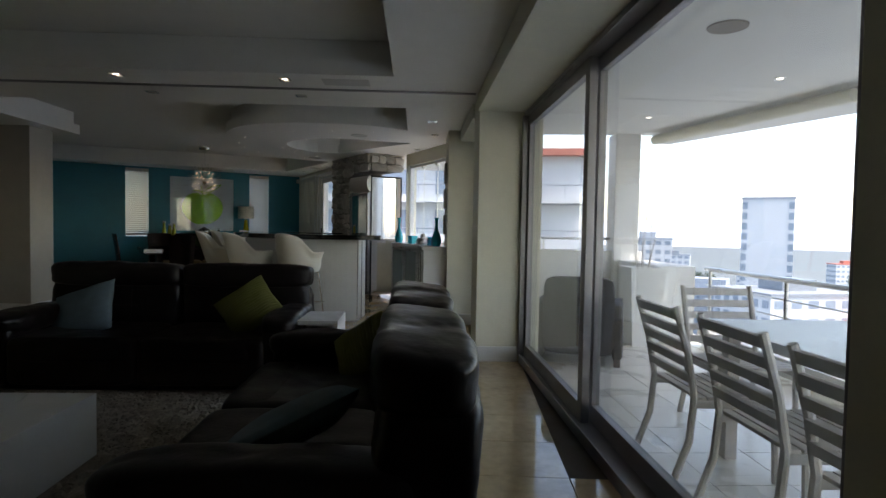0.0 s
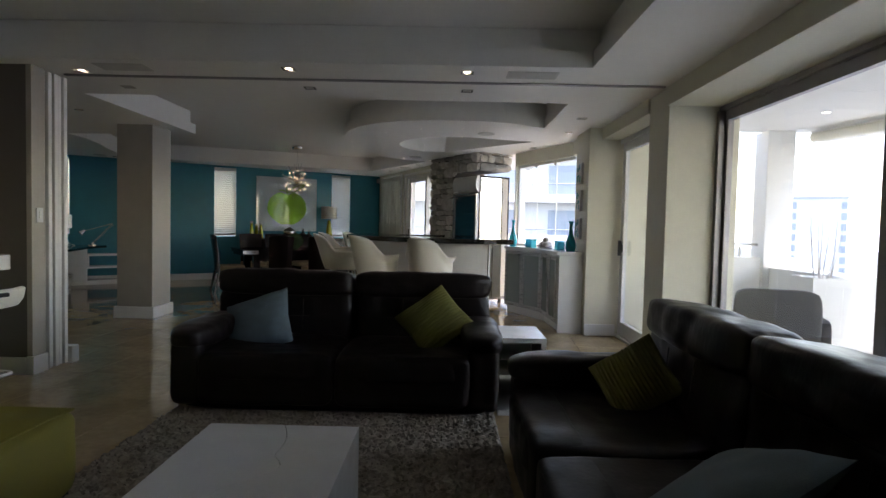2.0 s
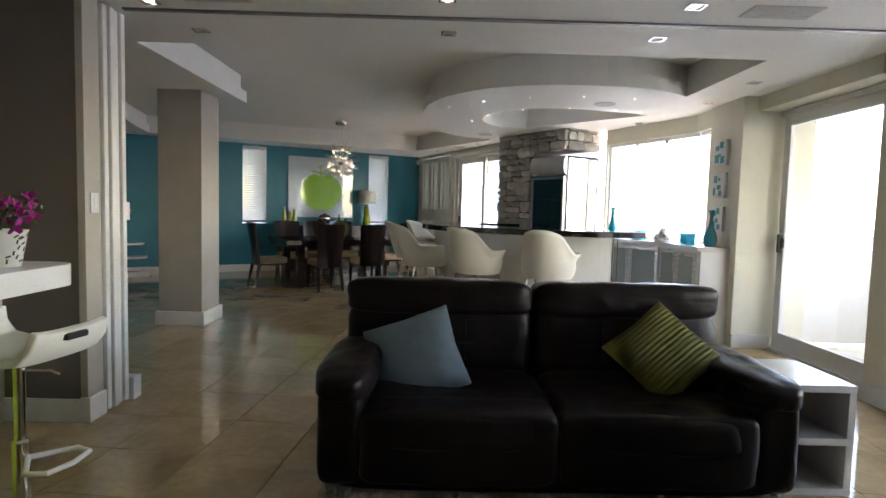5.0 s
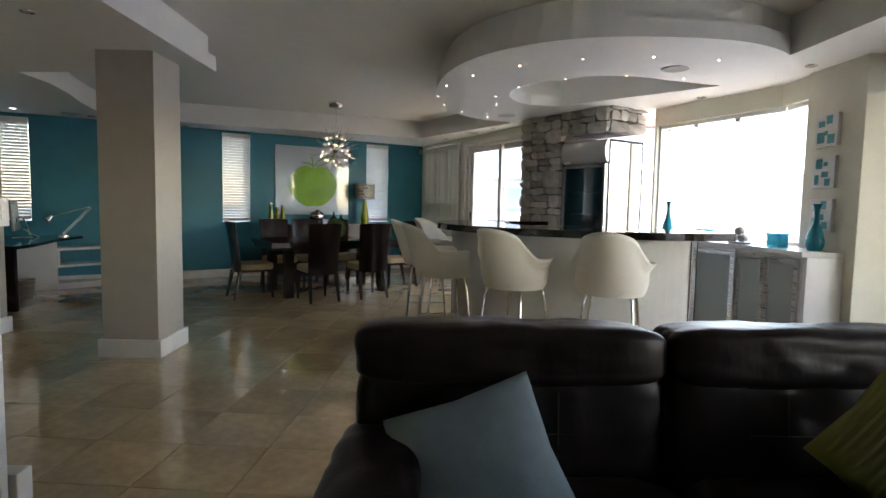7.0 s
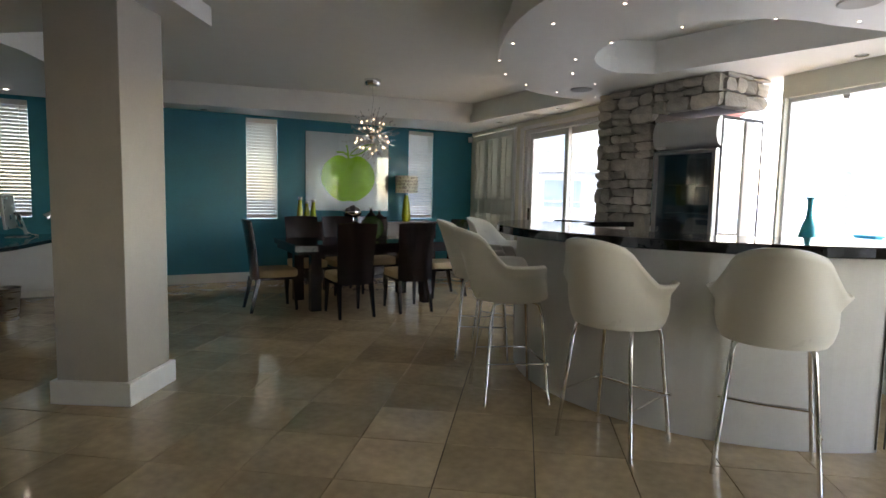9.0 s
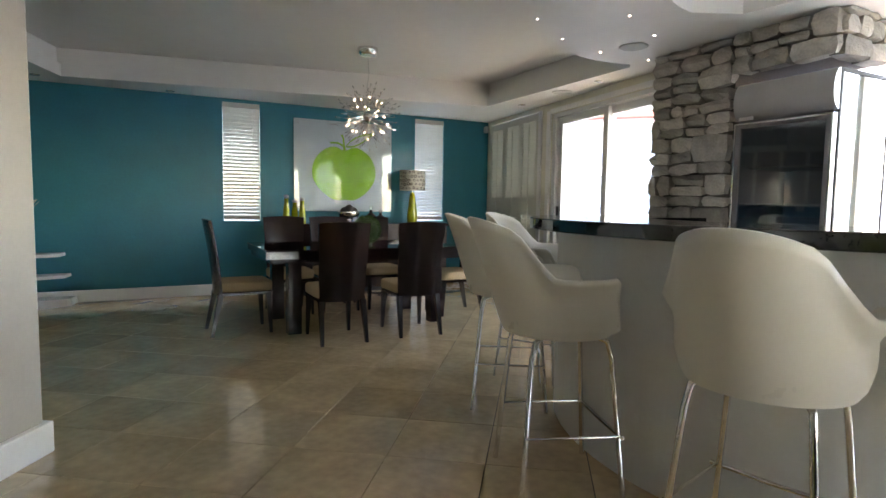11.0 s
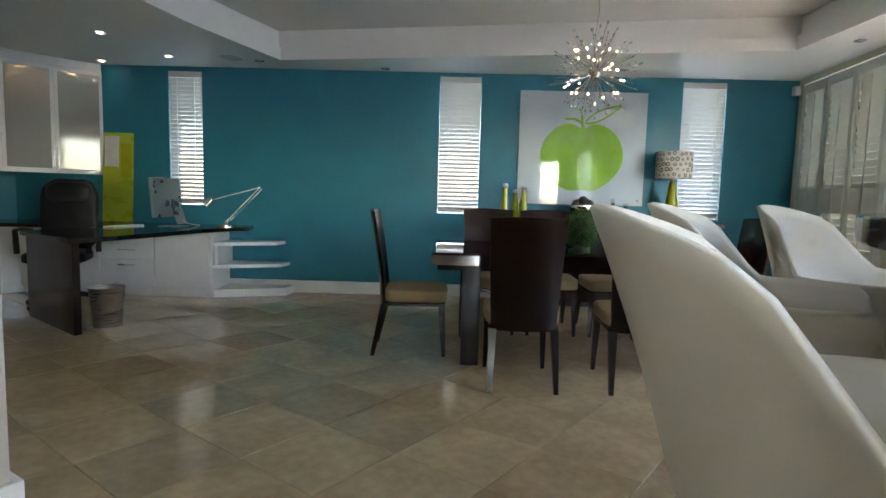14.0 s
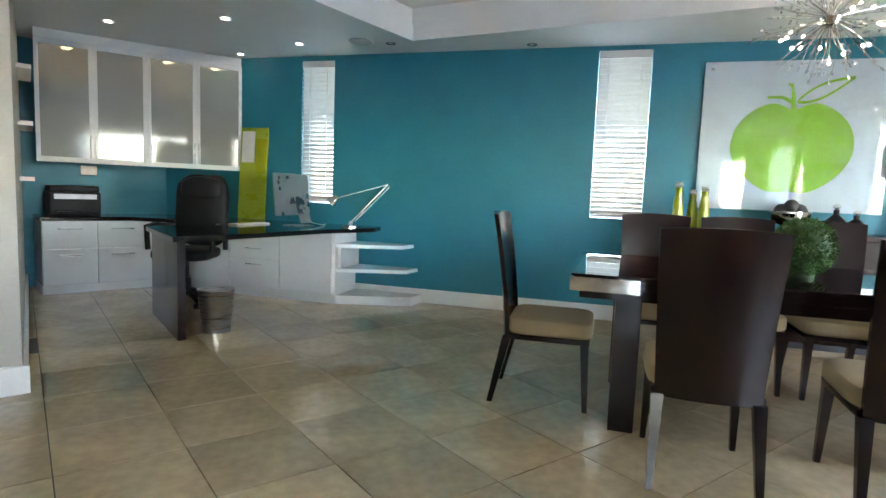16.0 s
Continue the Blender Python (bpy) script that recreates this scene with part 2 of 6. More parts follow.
def tube(name, pts, r, mat, parent=None, m=None, sides=10):
    bm = bmesh.new()
    add_tube(bm, pts, r, sides)
    return finish(name, bm, mat, parent, True, m)


def add_lathe(bm, profile, sides=28, x=0, y=0):
    rings = []
    for r, z in profile:
        rings.append([bm.verts.new((x + r * math.cos(k * math.tau / sides), y + r * math.sin(k * math.tau / sides), z)) for k in range(sides)] if r > 1e-5 else [bm.verts.new((x, y, z))])
    for u, v in zip(rings, rings[1:]):
        for k in range(sides):
            k2 = (k + 1) % sides
            if len(u) == 1 and len(v) > 1:
                bm.faces.new((u[0], v[k], v[k2]))
            elif len(v) == 1 and len(u) > 1:
                bm.faces.new((u[k], u[k2], v[0]))
            elif len(u) > 1:
                bm.faces.new((u[k], u[k2], v[k2], v[k]))


def lathe(name, profile, mat, parent=None, m=None, sides=28):
    bm = bmesh.new()
    add_lathe(bm, profile, sides)
    return finish(name, bm, mat, parent, True, m)


def soft(name, x0, x1, y0, y1, z0, z1, mat, parent=None, m=None, power=5.0, n=14, ripple=0.012, freq=4.0, sag=0.0):
    """A padded block: a rounded box with a slightly uneven, creased skin."""
    bm = bmesh.new()
    bmesh.ops.create_cube(bm, size=2.0)
    bmesh.ops.subdivide_edges(bm, edges=list(bm.edges), cuts=n, use_grid_fill=True)
    hx, hy, hz = (x1 - x0) / 2, (y1 - y0) / 2, (z1 - z0) / 2
    c = Vector(((x0 + x1) / 2, (y0 + y1) / 2, (z0 + z1) / 2))
    for v in bm.verts:
        q = v.co.copy()
        k = (abs(q.x) ** power + abs(q.y) ** power + abs(q.z) ** power) ** (1 / power)
        d = Vector((q.x / k * hx, q.y / k * hy, q.z / k * hz))
        p = c + d
        w = noise.noise(p * freq + Vector((hx * 7, hy * 5, 0))) + 0.5 * noise.noise(p * freq * 2.7)
        crease = 1 - abs(noise.noise(Vector((p.x * 6, p.y * 6, p.z * 2.0)))) * 2.2
        fold = 1 - abs(noise.noise(Vector((p.x * 3 + 9, p.y * 13, p.z * 13)))) * 2.2
        p += d.normalized() * (ripple * w - 0.45 * ripple * (max(0, crease - 0.45) + 0.6 * max(0, fold - 0.5)))
        p.z -= sag * max(0, 1 - (q.x ** 2)) * max(0, 1 - (q.y ** 2)) * (1 if q.z > 0 else 0)
        v.co = p
    return finish(name, bm, mat, parent, True, m)


def thing(name, label, category, m=None, group="", kind=""):
    ob = tagged(new(name), label, category, group, kind)
    ob.matrix_basis = m if m is not None else Matrix.Identity(4)
    return ob


def wall(name, p0, p1, thick, z0, z1, mat, openings=(), label="", m=None):
    """A wall from p0 to p1 whose body lies on the left of that line, with openings (from, to, sill, head) through it."""
    d = Vector((p1[0] - p0[0], p1[1] - p0[1]))
    length = d.length
    rows, at = [], 0.0
    for a, b, s, h in sorted(openings):
        rows.append((at, a, 0, thick, z0, z1))
        if s > z0:
            rows.append((a, b, 0, thick, z0, s))
        if h < z1:
            rows.append((a, b, 0, thick, h, z1))
        at = b
    rows.append((at, length, 0, thick, z0, z1))
    ob = boxes(name, [r for r in rows if r[1] - r[0] > 1e-4], mat, m=pose(p0[0], p0[1], 0, 0, 0, math.degrees(math.atan2(d.y, d.x))))
    return tagged(ob, label or "plain painted wall", "wall", kind="structure")


def skirting(p0, p1, off=0.0, h=0.14):
    d = Vector((p1[0] - p0[0], p1[1] - p0[1]))
    bm = bmesh.new()
    add_box(bm, 0, d.length, -0.022 - off, -off, 0.0, h)
    ob = finish("baseboard", bm, "trim", None, False, pose(p0[0], p0[1], 0, 0, 0, math.degrees(math.atan2(d.y, d.x))), 0.006)
    return tagged(ob, "white painted skirting board along the wall", "skirting", kind="structure")


# ---- plan ----
TEAL_ANGLE, EAST_ANGLE = 31.74, -65.4
NE = (-3.18, 14.36)
TEAL = pose(NE[0], NE[1], 0, 0, 0, 180 + TEAL_ANGLE)     # x: west along the teal wall, y: into the room
EAST = pose(NE[0], NE[1], 0, 0, 0, EAST_ANGLE)           # x: along the shutters and doors, y: outwards
STONE = pose(-0.950, 9.125, 0, 0, 0, 32)                 # x: behind the face, y: along the face
BAR_X, BAR_Y, BAR_R = -1.2, 8.5, 1.56
SOFFIT, CEILING = 2.50, 2.81


def on_teal(s, d):
    p = TEAL @ Vector((s, d, 0))
    return (p.x, p.y)


def arc(cx, cy, r, a0, a1, n):
    return [(cx + r * math.cos(radians(a0 + (a1 - a0) * i / n)), cy + r * math.sin(radians(a0 + (a1 - a0) * i / n))) for i in range(n + 1)]


# ---- structure ----
floor = tagged(box("floor", -11.2, 0.959, -3.2, 15.0, -0.20, -0.012, "grout", bevel=0), "polished beige travertine floor laid in large tiles", "floor", kind="structure")
FOOT = [(-11.0, -3.0), (0.55, -3.0), (0.55, 7.38), (0.42, 7.9), (-0.22, 9.45), (-0.8, 10.0), (-1.45, 10.75), (-3.10, 14.45), on_teal(8.9, -0.06), (-11.0, 9.3)]
tray_living = [(-0.36, -2.4), (-0.36, 4.23), (-4.92, 4.27), *arc(-3.86, 3.0, 1.40, 125, 180, 8)[1:], (-5.20, -2.4)]
def ring(cx, cy, rx, ry, a0, a1, n, power=2.4):
    """A squared oval, from angle a0 to a1."""
    out = []
    for i in range(n + 1):
        c, q = math.cos(radians(a0 + (a1 - a0) * i / n)), math.sin(radians(a0 + (a1 - a0) * i / n))
        out.append((cx + rx * math.copysign(abs(c) ** (2 / power), c), cy + ry * math.copysign(abs(q) ** (2 / power), q)))
    return out


tray_dining = [(-0.28, 5.47), *ring(-1.35, 8.6, 1.60, 2.12, -52, -254, 48), (-1.88, 10.75), (-3.2, 12.88), (-7.72, 11.06), (-7.55, 10.4), (-7.38, 9.8), (-7.15, 9.2), (-6.98, 8.6), (-6.95, 8.12), (-5.0, 7.9), (-5.0, 5.47)]
tray_bar = [(-0.25, 7.97), (-1.50, 9.28), *arc(-1.3, 8.55, 0.88, 128, 300, 22)]


def grown(loop, by):
    """The outline moved outwards by a small step."""
    n = len(loop)
    area = sum(loop[i][0] * loop[(i + 1) % n][1] - loop[(i + 1) % n][0] * loop[i][1] for i in range(n))
    s = 1 if area > 0 else -1
    out = []
    for i in range(n):
        a, b, c = Vector(loop[i - 1]), Vector(loop[i]), Vector(loop[(i + 1) % n])
        d1, d2 = (b - a).normalized(), (c - b).normalized()
        nn = (Vector((d1.y, -d1.x)) + Vector((d2.y, -d2.x)))
        nn = nn.normalized() if nn.length > 1e-4 else Vector((d1.y, -d1.x))
        out.append(tuple(b + nn * by * s))
    return out


tagged(prism("ceiling_soffit", FOOT, SOFFIT, SOFFIT + 0.13, "ceiling", [tray_living, tray_dining, tray_bar]), "white plastered dropped ceiling with stepped recesses", "ceiling", kind="structure")
tagged(prism("ceiling_step", FOOT, SOFFIT + 0.13, CEILING - 0.004, "ceiling", [grown(tray_living, 0.10), grown(tray_dining, 0.07), grown(tray_bar, 0.05)]), "set-back upper step of the ceiling recesses", "ceiling", kind="structure")
tagged(box("ceiling", -11.2, 0.7, -3.2, 15.0, CEILING, CEILING + 0.15, "ceiling", bevel=0), "white plastered ceiling", "ceiling", kind="structure")
track = tagged(box("trim", -4.70, 0.38, 4.72, 4.76, SOFFIT - 0.012, SOFFIT + 0.01, "alu", bevel=0.002), "thin grey ceiling track of the folding doors", "ceiling track", kind="structure")

# teal wall with three blind windows
B1, B2, B3 = (6.60, 6.98, 0.97, 2.45), (3.49, 3.95, 0.95, 2.46), (0.79, 1.27, 0.95, 2.46)
p_ne, p_nw = on_teal(0, 0), on_teal(8.9, 0)
wall("wall_north", p_ne, p_nw, -0.28, 0, CEILING, "teal", [B1, B2, B3], "teal painted plaster wall with slim window recesses")
skirting(p_nw, p_ne)
# east wall: shutters, then glazed doors
wall("wall_east", NE, (NE[0] + 4.1 * math.cos(radians(EAST_ANGLE)), NE[1] + 4.1 * math.sin(radians(EAST_ANGLE))), 0.22, 0, CEILING, "cream", [(0.10, 1.60, 0.02, 2.44), (1.93, 4.02, 0.02, 2.36)], "cream plastered wall with shutters and glazed doors")
# window wall beside the bar
W_A, W_B, W_C = (-0.33, 9.32), (0.30, 7.86), (0.29, 7.38)
wall("wall_window", W_C, W_B, -0.18, 0, CEILING, "cream", [(0.04, 0.482, 1.0, 2.30)], "cream wall under the bar window")
wall("wall_window", W_B, W_A, -0.18, 0, CEILING, "cream", [(0.0, 1.56, 1.0, 2.30)], "cream wall under the bar window")
# pillars and bulkhead on the balcony side
tagged(box("wall_pier", 0.25, 0.98, 6.75, 7.42, 0, CEILING, "cream", bevel=0.006), "cream plastered pier beside the glazed door", "pillar", kind="structure")
tagged(box("wall_pier", 0.42, 1.02, 4.74, 5.20, 0, CEILING, "cream", bevel=0.006), "cream plastered pillar between the sliding doors", "pillar", kind="structure")
tagged(box("wall_pier", 0.88, 1.02, -3.0, 0.75, 0, CEILING, "cream", bevel=0.006), "cream plastered wall beside the sliding doors", "wall", kind="structure")
tagged(boxes("wall_bulkhead", [(0.40, 1.03, -3.0, 4.74, 2.34, CEILING), (0.40, 0.95, 5.20, 6.75, 2.36, CEILING)], "cream", bevel=0.005), "cream plastered beam above the sliding doors", "beam", kind="structure")
skirting((0.25, 6.75), (0.62, 6.75))
skirting((0.42, 4.74), (0.815, 4.74))
skirting((0.42, 5.20), (0.42, 4.74))
# free-standing column
column = tagged(box("wall_column", -5.70, -5.24, 7.20, 7.68, 0, SOFFIT + 0.05, "stone_paint", bevel=0.006), "greige plastered square column with a white plinth", "column", kind="structure")
bm = bmesh.new()
add_box(bm, -5.73, -5.21, 7.17, 7.71, 0, 0.15)
tagged(finish("baseboard", bm, "trim", None, False, None, 0.008), "white plinth round the column", "skirting", kind="structure")
# taupe wall, its white end and the living-room west side
tagged(box("wall_taupe", -5.62, -4.82, 4.45, 4.90, 0, CEILING, "taupe", bevel=0.004), "dark taupe painted return wall", "wall", kind="structure")
tagged(box("trim", -4.82, -4.775, 4.445, 4.60, 0, SOFFIT + 0.02, "stone_paint", bevel=0.004), "pale painted end of the taupe wall", "trim", kind="structure")
skirting((-5.27, 4.45), (-4.82, 4.45))
bm = bmesh.new()
add_box(bm, -4.82, -4.755, 4.43, 4.60, 0, 0.15)
tagged(finish("baseboard", bm, "trim", None, False, None, 0.006), "white skirting on the wall end", "skirting", kind="structure")
bm = bmesh.new()
add_box(bm, -4.84, -4.72, 4.845, 4.94, 0, 0.15)
tagged(finish("baseboard", bm, "trim", None, False, None, 0.006), "white skirting block beside the folding doors", "skirting", kind="structure")
wall("wall_west_living", (-5.27, 4.45), (-5.27, -3.0), -0.2, 0, CEILING, "stone_paint", label="greige painted living-room wall")
wall("wall_south", (-5.6, -3.0), (0.95, -3.0), -0.2, 0, CEILING, "cream", label="plain cream back wall")
wall("wall_hall", (-7.6, 8.0), (-7.6, 4.6), -0.2, 0, CEILING, "stone_paint", label="plain greige hall wall")
wall("wall_hall", (-5.4, 4.9), (-7.8, 4.9), 0.2, 0, CEILING, "stone_paint", label="plain greige hall wall")
# office side
wall("wall_office", (-10.85, 8.42), (-7.10, 8.05), -0.25, 0, CEILING, "stone_paint", label="greige wall end beside the office")
skirting((-10.6, 8.395), (-7.10, 8.05), -0.025)
bm = bmesh.new()
add_box(bm, -7.12, -7.07, 7.79, 8.08, 0, 0.15)
tagged(finish("baseboard", bm, "trim", None, False, None, 0.006), "white skirting on the wall end", "skirting", kind="structure")
wall("wall_west", (-10.62, 8.2), (-10.62, 10.1), 0.2, 0, CEILING, "teal", label="teal wall behind the office cabinets")


# ---- glazing ----
def glazed_panel(width, height, bar, mat, parent, m, thick=0.05, bottom=None):
    """One framed pane, standing at its lower left corner."""
    f = boxes("frame", [(0, bar, 0, thick, 0, height), (width - bar, width, 0, thick, 0, height), (bar, width - bar, 0, thick, 0, bottom or bar), (bar, width - bar, 0, thick, height - bar, height)], mat, parent, m, 0.004)
    g = box("pane", bar - 0.01, width - bar + 0.01, thick * 0.4, thick * 0.5, (bottom or bar) - 0.01, height - bar + 0.01, "glass", parent, m, 0)
    return f


slide = thing("door_1", "grey aluminium sliding glass doors to the balcony", "sliding door", kind="structure")
for y0, y1, x in ((2.86, 4.735, 0.875), (0.75, 2.95, 0.94)):
    glazed_panel(y1 - y0, 2.24, 0.085, "alu", slide, pose(x + 0.05, y0, 0.06, 0, 0, 90), bottom=0.11)
boxes("track", [(0.84, 1.03, 0.75, 4.737, 0.0, 0.06), (0.84, 1.03, 0.75, 4.737, 2.30, 2.338), (0.82, 0.872, 4.69, 4.737, 0.06, 2.30), (0.825, 0.839, 0.755, 4.7, 0.0, 0.075)], "alu", slide, None, 0.004)
door2 = thing("door_2", "white framed glass door beside the pier", "glass door", kind="structure")
glazed_panel(1.51, 2.28, 0.10, "alu_white", door2, pose(0.70, 5.215, 0.03, 0, 0, 90), bottom=0.16)
boxes("track", [(0.62, 0.74, 5.205, 6.745, 0.0, 0.03), (0.62, 0.74, 5.205, 6.745, 2.31, 2.358)], "alu_white", door2, None, 0.003)
boxes("handle", [(0.60, 0.64, 6.63, 6.66, 0.98, 1.16), (0.625, 0.652, 6.615, 6.675, 1.02, 1.12)], "black", door2, None, 0.006)
door3 = thing("door_3", "white framed sliding glass doors beside the shutters", "sliding door", EAST, kind="structure")
for k in range(2):
    glazed_panel(1.0, 2.265, 0.085, "alu_white", door3, pose(2.02 + 0.915 * k, 0.05 + 0.055 * (k % 2), 0.04), bottom=0.13)
boxes("track", [(1.932, 4.018, 0.02, 0.20, 0.022, 0.038), (1.932, 4.018, 0.02, 0.20, 2.31, 2.358), (1.932, 2.016, 0.01, 0.20, 0.038, 2.31), (3.94, 4.018, 0.02, 0.20, 0.038, 2.31)], "alu_white", door3, None, 0.003)
box("handle", 2.045, 2.07, 0.022, 0.048, 0.98, 1.20, "black", door3, None, 0.005)
casing = thing("trim_casing", "white painted casing beside the glazed doors", "trim", EAST, kind="structure")
boxes("board", [(1.62, 1.70, -0.022, -0.001, 0.0, 2.44), (1.84, 1.928, -0.026, -0.001, 0.0, 2.40), (1.93, 4.0, -0.026, -0.001, 2.362, 2.42)], "trim", casing, None, 0.004)
win1 = thing("window_1", "frameless glass panes over the bar cabinets", "window", kind="structure")
WD = math.degrees(math.atan2(W_A[1] - W_B[1], W_A[0] - W_B[0]))
for k in range(3):
    box("pane", 0.522 * k + 0.004, 0.522 * (k + 1) - 0.004, -0.10, -0.092, 1.03, 2.27, "glass", win1, pose(W_B[0], W_B[1], 0, 0, 0, WD), 0)
WD2 = math.degrees(math.atan2(W_B[1] - W_C[1], W_B[0] - W_C[0]))
box("pane", 0.045, 0.478, -0.10, -0.092, 1.03, 2.27, "glass", win1, pose(W_C[0], W_C[1], 0, 0, 0, WD2), 0)
boxes("rail", [(0, 1.565, -0.13, -0.06, 1.0, 1.032), (0, 1.565, -0.13, -0.05, 2.262, 2.302)], "alu_white", win1, pose(W_B[0], W_B[1], 0, 0, 0, WD), 0.004)
boxes("rail", [(0.04, 0.482, -0.13, -0.06, 1.0, 1.032), (0.04, 0.482, -0.13, -0.05, 2.262, 2.302)], "alu_white", win1, pose(W_C[0], W_C[1], 0, 0, 0, WD2), 0.004)
for k in (1, 2):
    boxes("clamp", [(0.522 * k - 0.03, 0.522 * k + 0.03, -0.12, -0.06, 2.225, 2.262), (0.522 * k - 0.003, 0.522 * k + 0.003, -0.105, -0.088, 1.03, 2.25)], "steel", win1, pose(W_B[0], W_B[1], 0, 0, 0, WD), 0.003)
box("post", 1.535, 1.575, -0.13, -0.05, 1.0, 2.30, "alu_white", win1, pose(W_B[0], W_B[1], 0, 0, 0, WD), 0.004)


def blind(s0, s1, z0, z1):
    b = thing("window_blind", "white wooden venetian blind in a slim wall recess", "blind", TEAL, group="blinds in the teal wall")
    box("headrail", s0 + 0.005, s1 - 0.005, -0.075, 0.005, z1 - 0.07, z1 - 0.003, "blind", b, None, 0.004)
    box("bottom_rail", s0 + 0.01, s1 - 0.01, -0.06, -0.01, z0 + 0.012, z0 + 0.035, "blind", b, None, 0.004)
    n = int((z1 - z0 - 0.12) / 0.044)
    pitch = (z1 - z0 - 0.125) / (n - 0.5)
    bm = bmesh.new()
    add_box(bm, -0.007, s1 - s0 - 0.013, -0.0265, 0.0265, -0.0018, 0.0018)
    me = None
    for k in range(n):
        m = pose(s0 + 0.01, -0.024, z0 + 0.055 + pitch * k, 47, 0, 0)
        if me is None:
            first = finish("slat", bm, "blind", b, False, m)
            me = first.data
        else:
            o = new("slat", me)
            o.parent, o.matrix_basis = b, m
    boxes("cord", [(s0 + 0.09, s0 + 0.094, -0.012, -0.008, z0 + 0.03, z1 - 0.07), (s1 - 0.094, s1 - 0.09, -0.012, -0.008, z0 + 0.03, z1 - 0.07)], "blind", b)
    w = thing("window_2", "slim window behind the blind", "window", TEAL, kind="structure")
    box("pane", s0, s1, -0.20, -0.19, z0, z1, "glass", w, None, 0)


for s0, s1, z0, z1 in (B1, B2, B3):
    blind(s0, s1, z0, z1)

shut = thing("window_shutter", "cream louvred folding shutters, closed", "shutter", EAST)
for k in range(3):
    x0 = 0.108 + 0.495 * k
    boxes("frame", [(x0, x0 + 0.06, 0.0, 0.035, 0.03, 2.43), (x0 + 0.43, x0 + 0.49, 0.0, 0.035, 0.03, 2.43), (x0 + 0.06, x0 + 0.43, 0.0, 0.035, 0.03, 0.16), (x0 + 0.06, x0 + 0.43, 0.0, 0.035, 1.07, 1.31), (x0 + 0.06, x0 + 0.43, 0.0, 0.035, 2.33, 2.43), (x0 + 0.240, x0 + 0.252, -0.012, 0.0, 0.2, 2.3)], "shutter", shut, None, 0.004)
    bm = bmesh.new()
    add_box(bm, 0.06, 0.43, -0.038, 0.038, -0.004, 0.004)
    blade = None
    for z in np.arange(0.20, 2.32, 0.066):
        if not 1.07 < z < 1.31:
            at = pose(x0, 0.017, float(z), -71, 0, 0)
            if blade is None:
                blade = finish("louvre", bm, "shutter", shut, False, at)
            else:
                o = new("louvre", blade.data)
                o.parent, o.matrix_basis = shut, at

# ---- stone pier with the fridge ----
stone = thing("wall_stone", "dry-stacked grey field-stone pier", "stone wall", STONE, kind="structure")
# dark core behind the stones, coloured as the shaded gaps
boxes("core", [(0.05, 0.66, 0.76, 1.44, 0, CEILING), (0.05, 0.66, 0.05, 0.76, 2.22, CEILING)], "mortar_shade", stone)
rng = random.Random(4)


def rock(w, h, d, seed):
    r = random.Random(seed)
    bm = bmesh.new()
    bmesh.ops.create_cube(bm, size=1.0)
    bmesh.ops.subdivide_edges(bm, edges=list(bm.edges), cuts=1, use_grid_fill=True)
    for v in bm.verts:
        k = 1 + 0.16 * (1 if abs(v.co.y) < 0.1 and abs(v.co.z) < 0.1 else 0)
        edge = (abs(v.co.y) > 0.4) + (abs(v.co.z) > 0.4)
        v.co = Vector((v.co.x * d * k * (0.86 if edge == 2 else 1) + r.uniform(-0.012, 0.012), v.co.y * w * (0.90 if edge == 2 else 1) + r.uniform(-0.011, 0.011), v.co.z * h * (0.90 if edge == 2 else 1) + r.uniform(-0.010, 0.010)))
    me_ob = finish("stone", bm, "rock", stone, False, None, 0.0)
    return me_ob


def stone_face(y0, y1, z0, z1, place):
    z = z0
    while z < z1 - 0.03:
        h = min(rng.choice((0.09, 0.13, 0.17, 0.22)), z1 - z)
        y = y0
        while y < y1 - 0.02:
            w = min(rng.uniform(0.12, 0.34), y1 - y)
            if y1 - (y + w) < 0.08:
                w = y1 - y
            parts = [(z, h)] if h < 0.16 or rng.random() < 0.55 else [(z, h * 0.45), (z + h * 0.45, h * 0.55)]
            for zz, hh in parts:
                o = rock(w - 0.012, hh - 0.010, 0.13, rng.randrange(10 ** 6))
                o.matrix_basis = place(y + w / 2, zz + hh / 2) @ pose(rng.uniform(-0.012, 0.012), 0, 0, rng.uniform(-3, 3), 0, 0)
            y += w
        z += h


stone_face(0.75, 1.50, 0.0, SOFFIT, lambda y, z: pose(0.045, y, z))
stone_face(0.0, 0.75, 2.20, SOFFIT, lambda y, z: pose(0.045, y, z))
stone_face(0.02, 0.68, 2.20, SOFFIT, lambda y, z: pose(y, 0.045, z, 0, 0, 90))
stone_face(0.02, 0.66, 0.0, SOFFIT, lambda y, z: pose(y, 1.455, z, 0, 0, 90))

fridge = thing("fridge", "tall steel drinks fridge with a dark glass door", "fridge", STONE)
FW = 0.70
boxes("body", [(0.03, 0.64, FW - 0.03, FW, 0.08, 2.12), (0.61, 0.64, 0.03, FW - 0.03, 0.08, 2.12), (0.03, 0.61, 0.03, FW - 0.03, 1.86, 2.12), (0.03, 0.61, 0.03, FW - 0.03, 0.08, 0.16), (0.03, 0.64, 0.008, 0.03, 0.08, 2.12)], "alu", fridge, None, 0.004)
box("side_panel", 0.055, 0.615, 0.0, 0.007, 0.12, 2.09, "mirror_steel", fridge, None, 0.002)
boxes("side_trim", [(0.03, 0.053, -0.004, 0.007, 0.08, 2.12), (0.617, 0.64, -0.004, 0.007, 0.08, 2.12), (0.053, 0.617, -0.004, 0.007, 2.092, 2.12)], "black", fridge, None, 0.003)
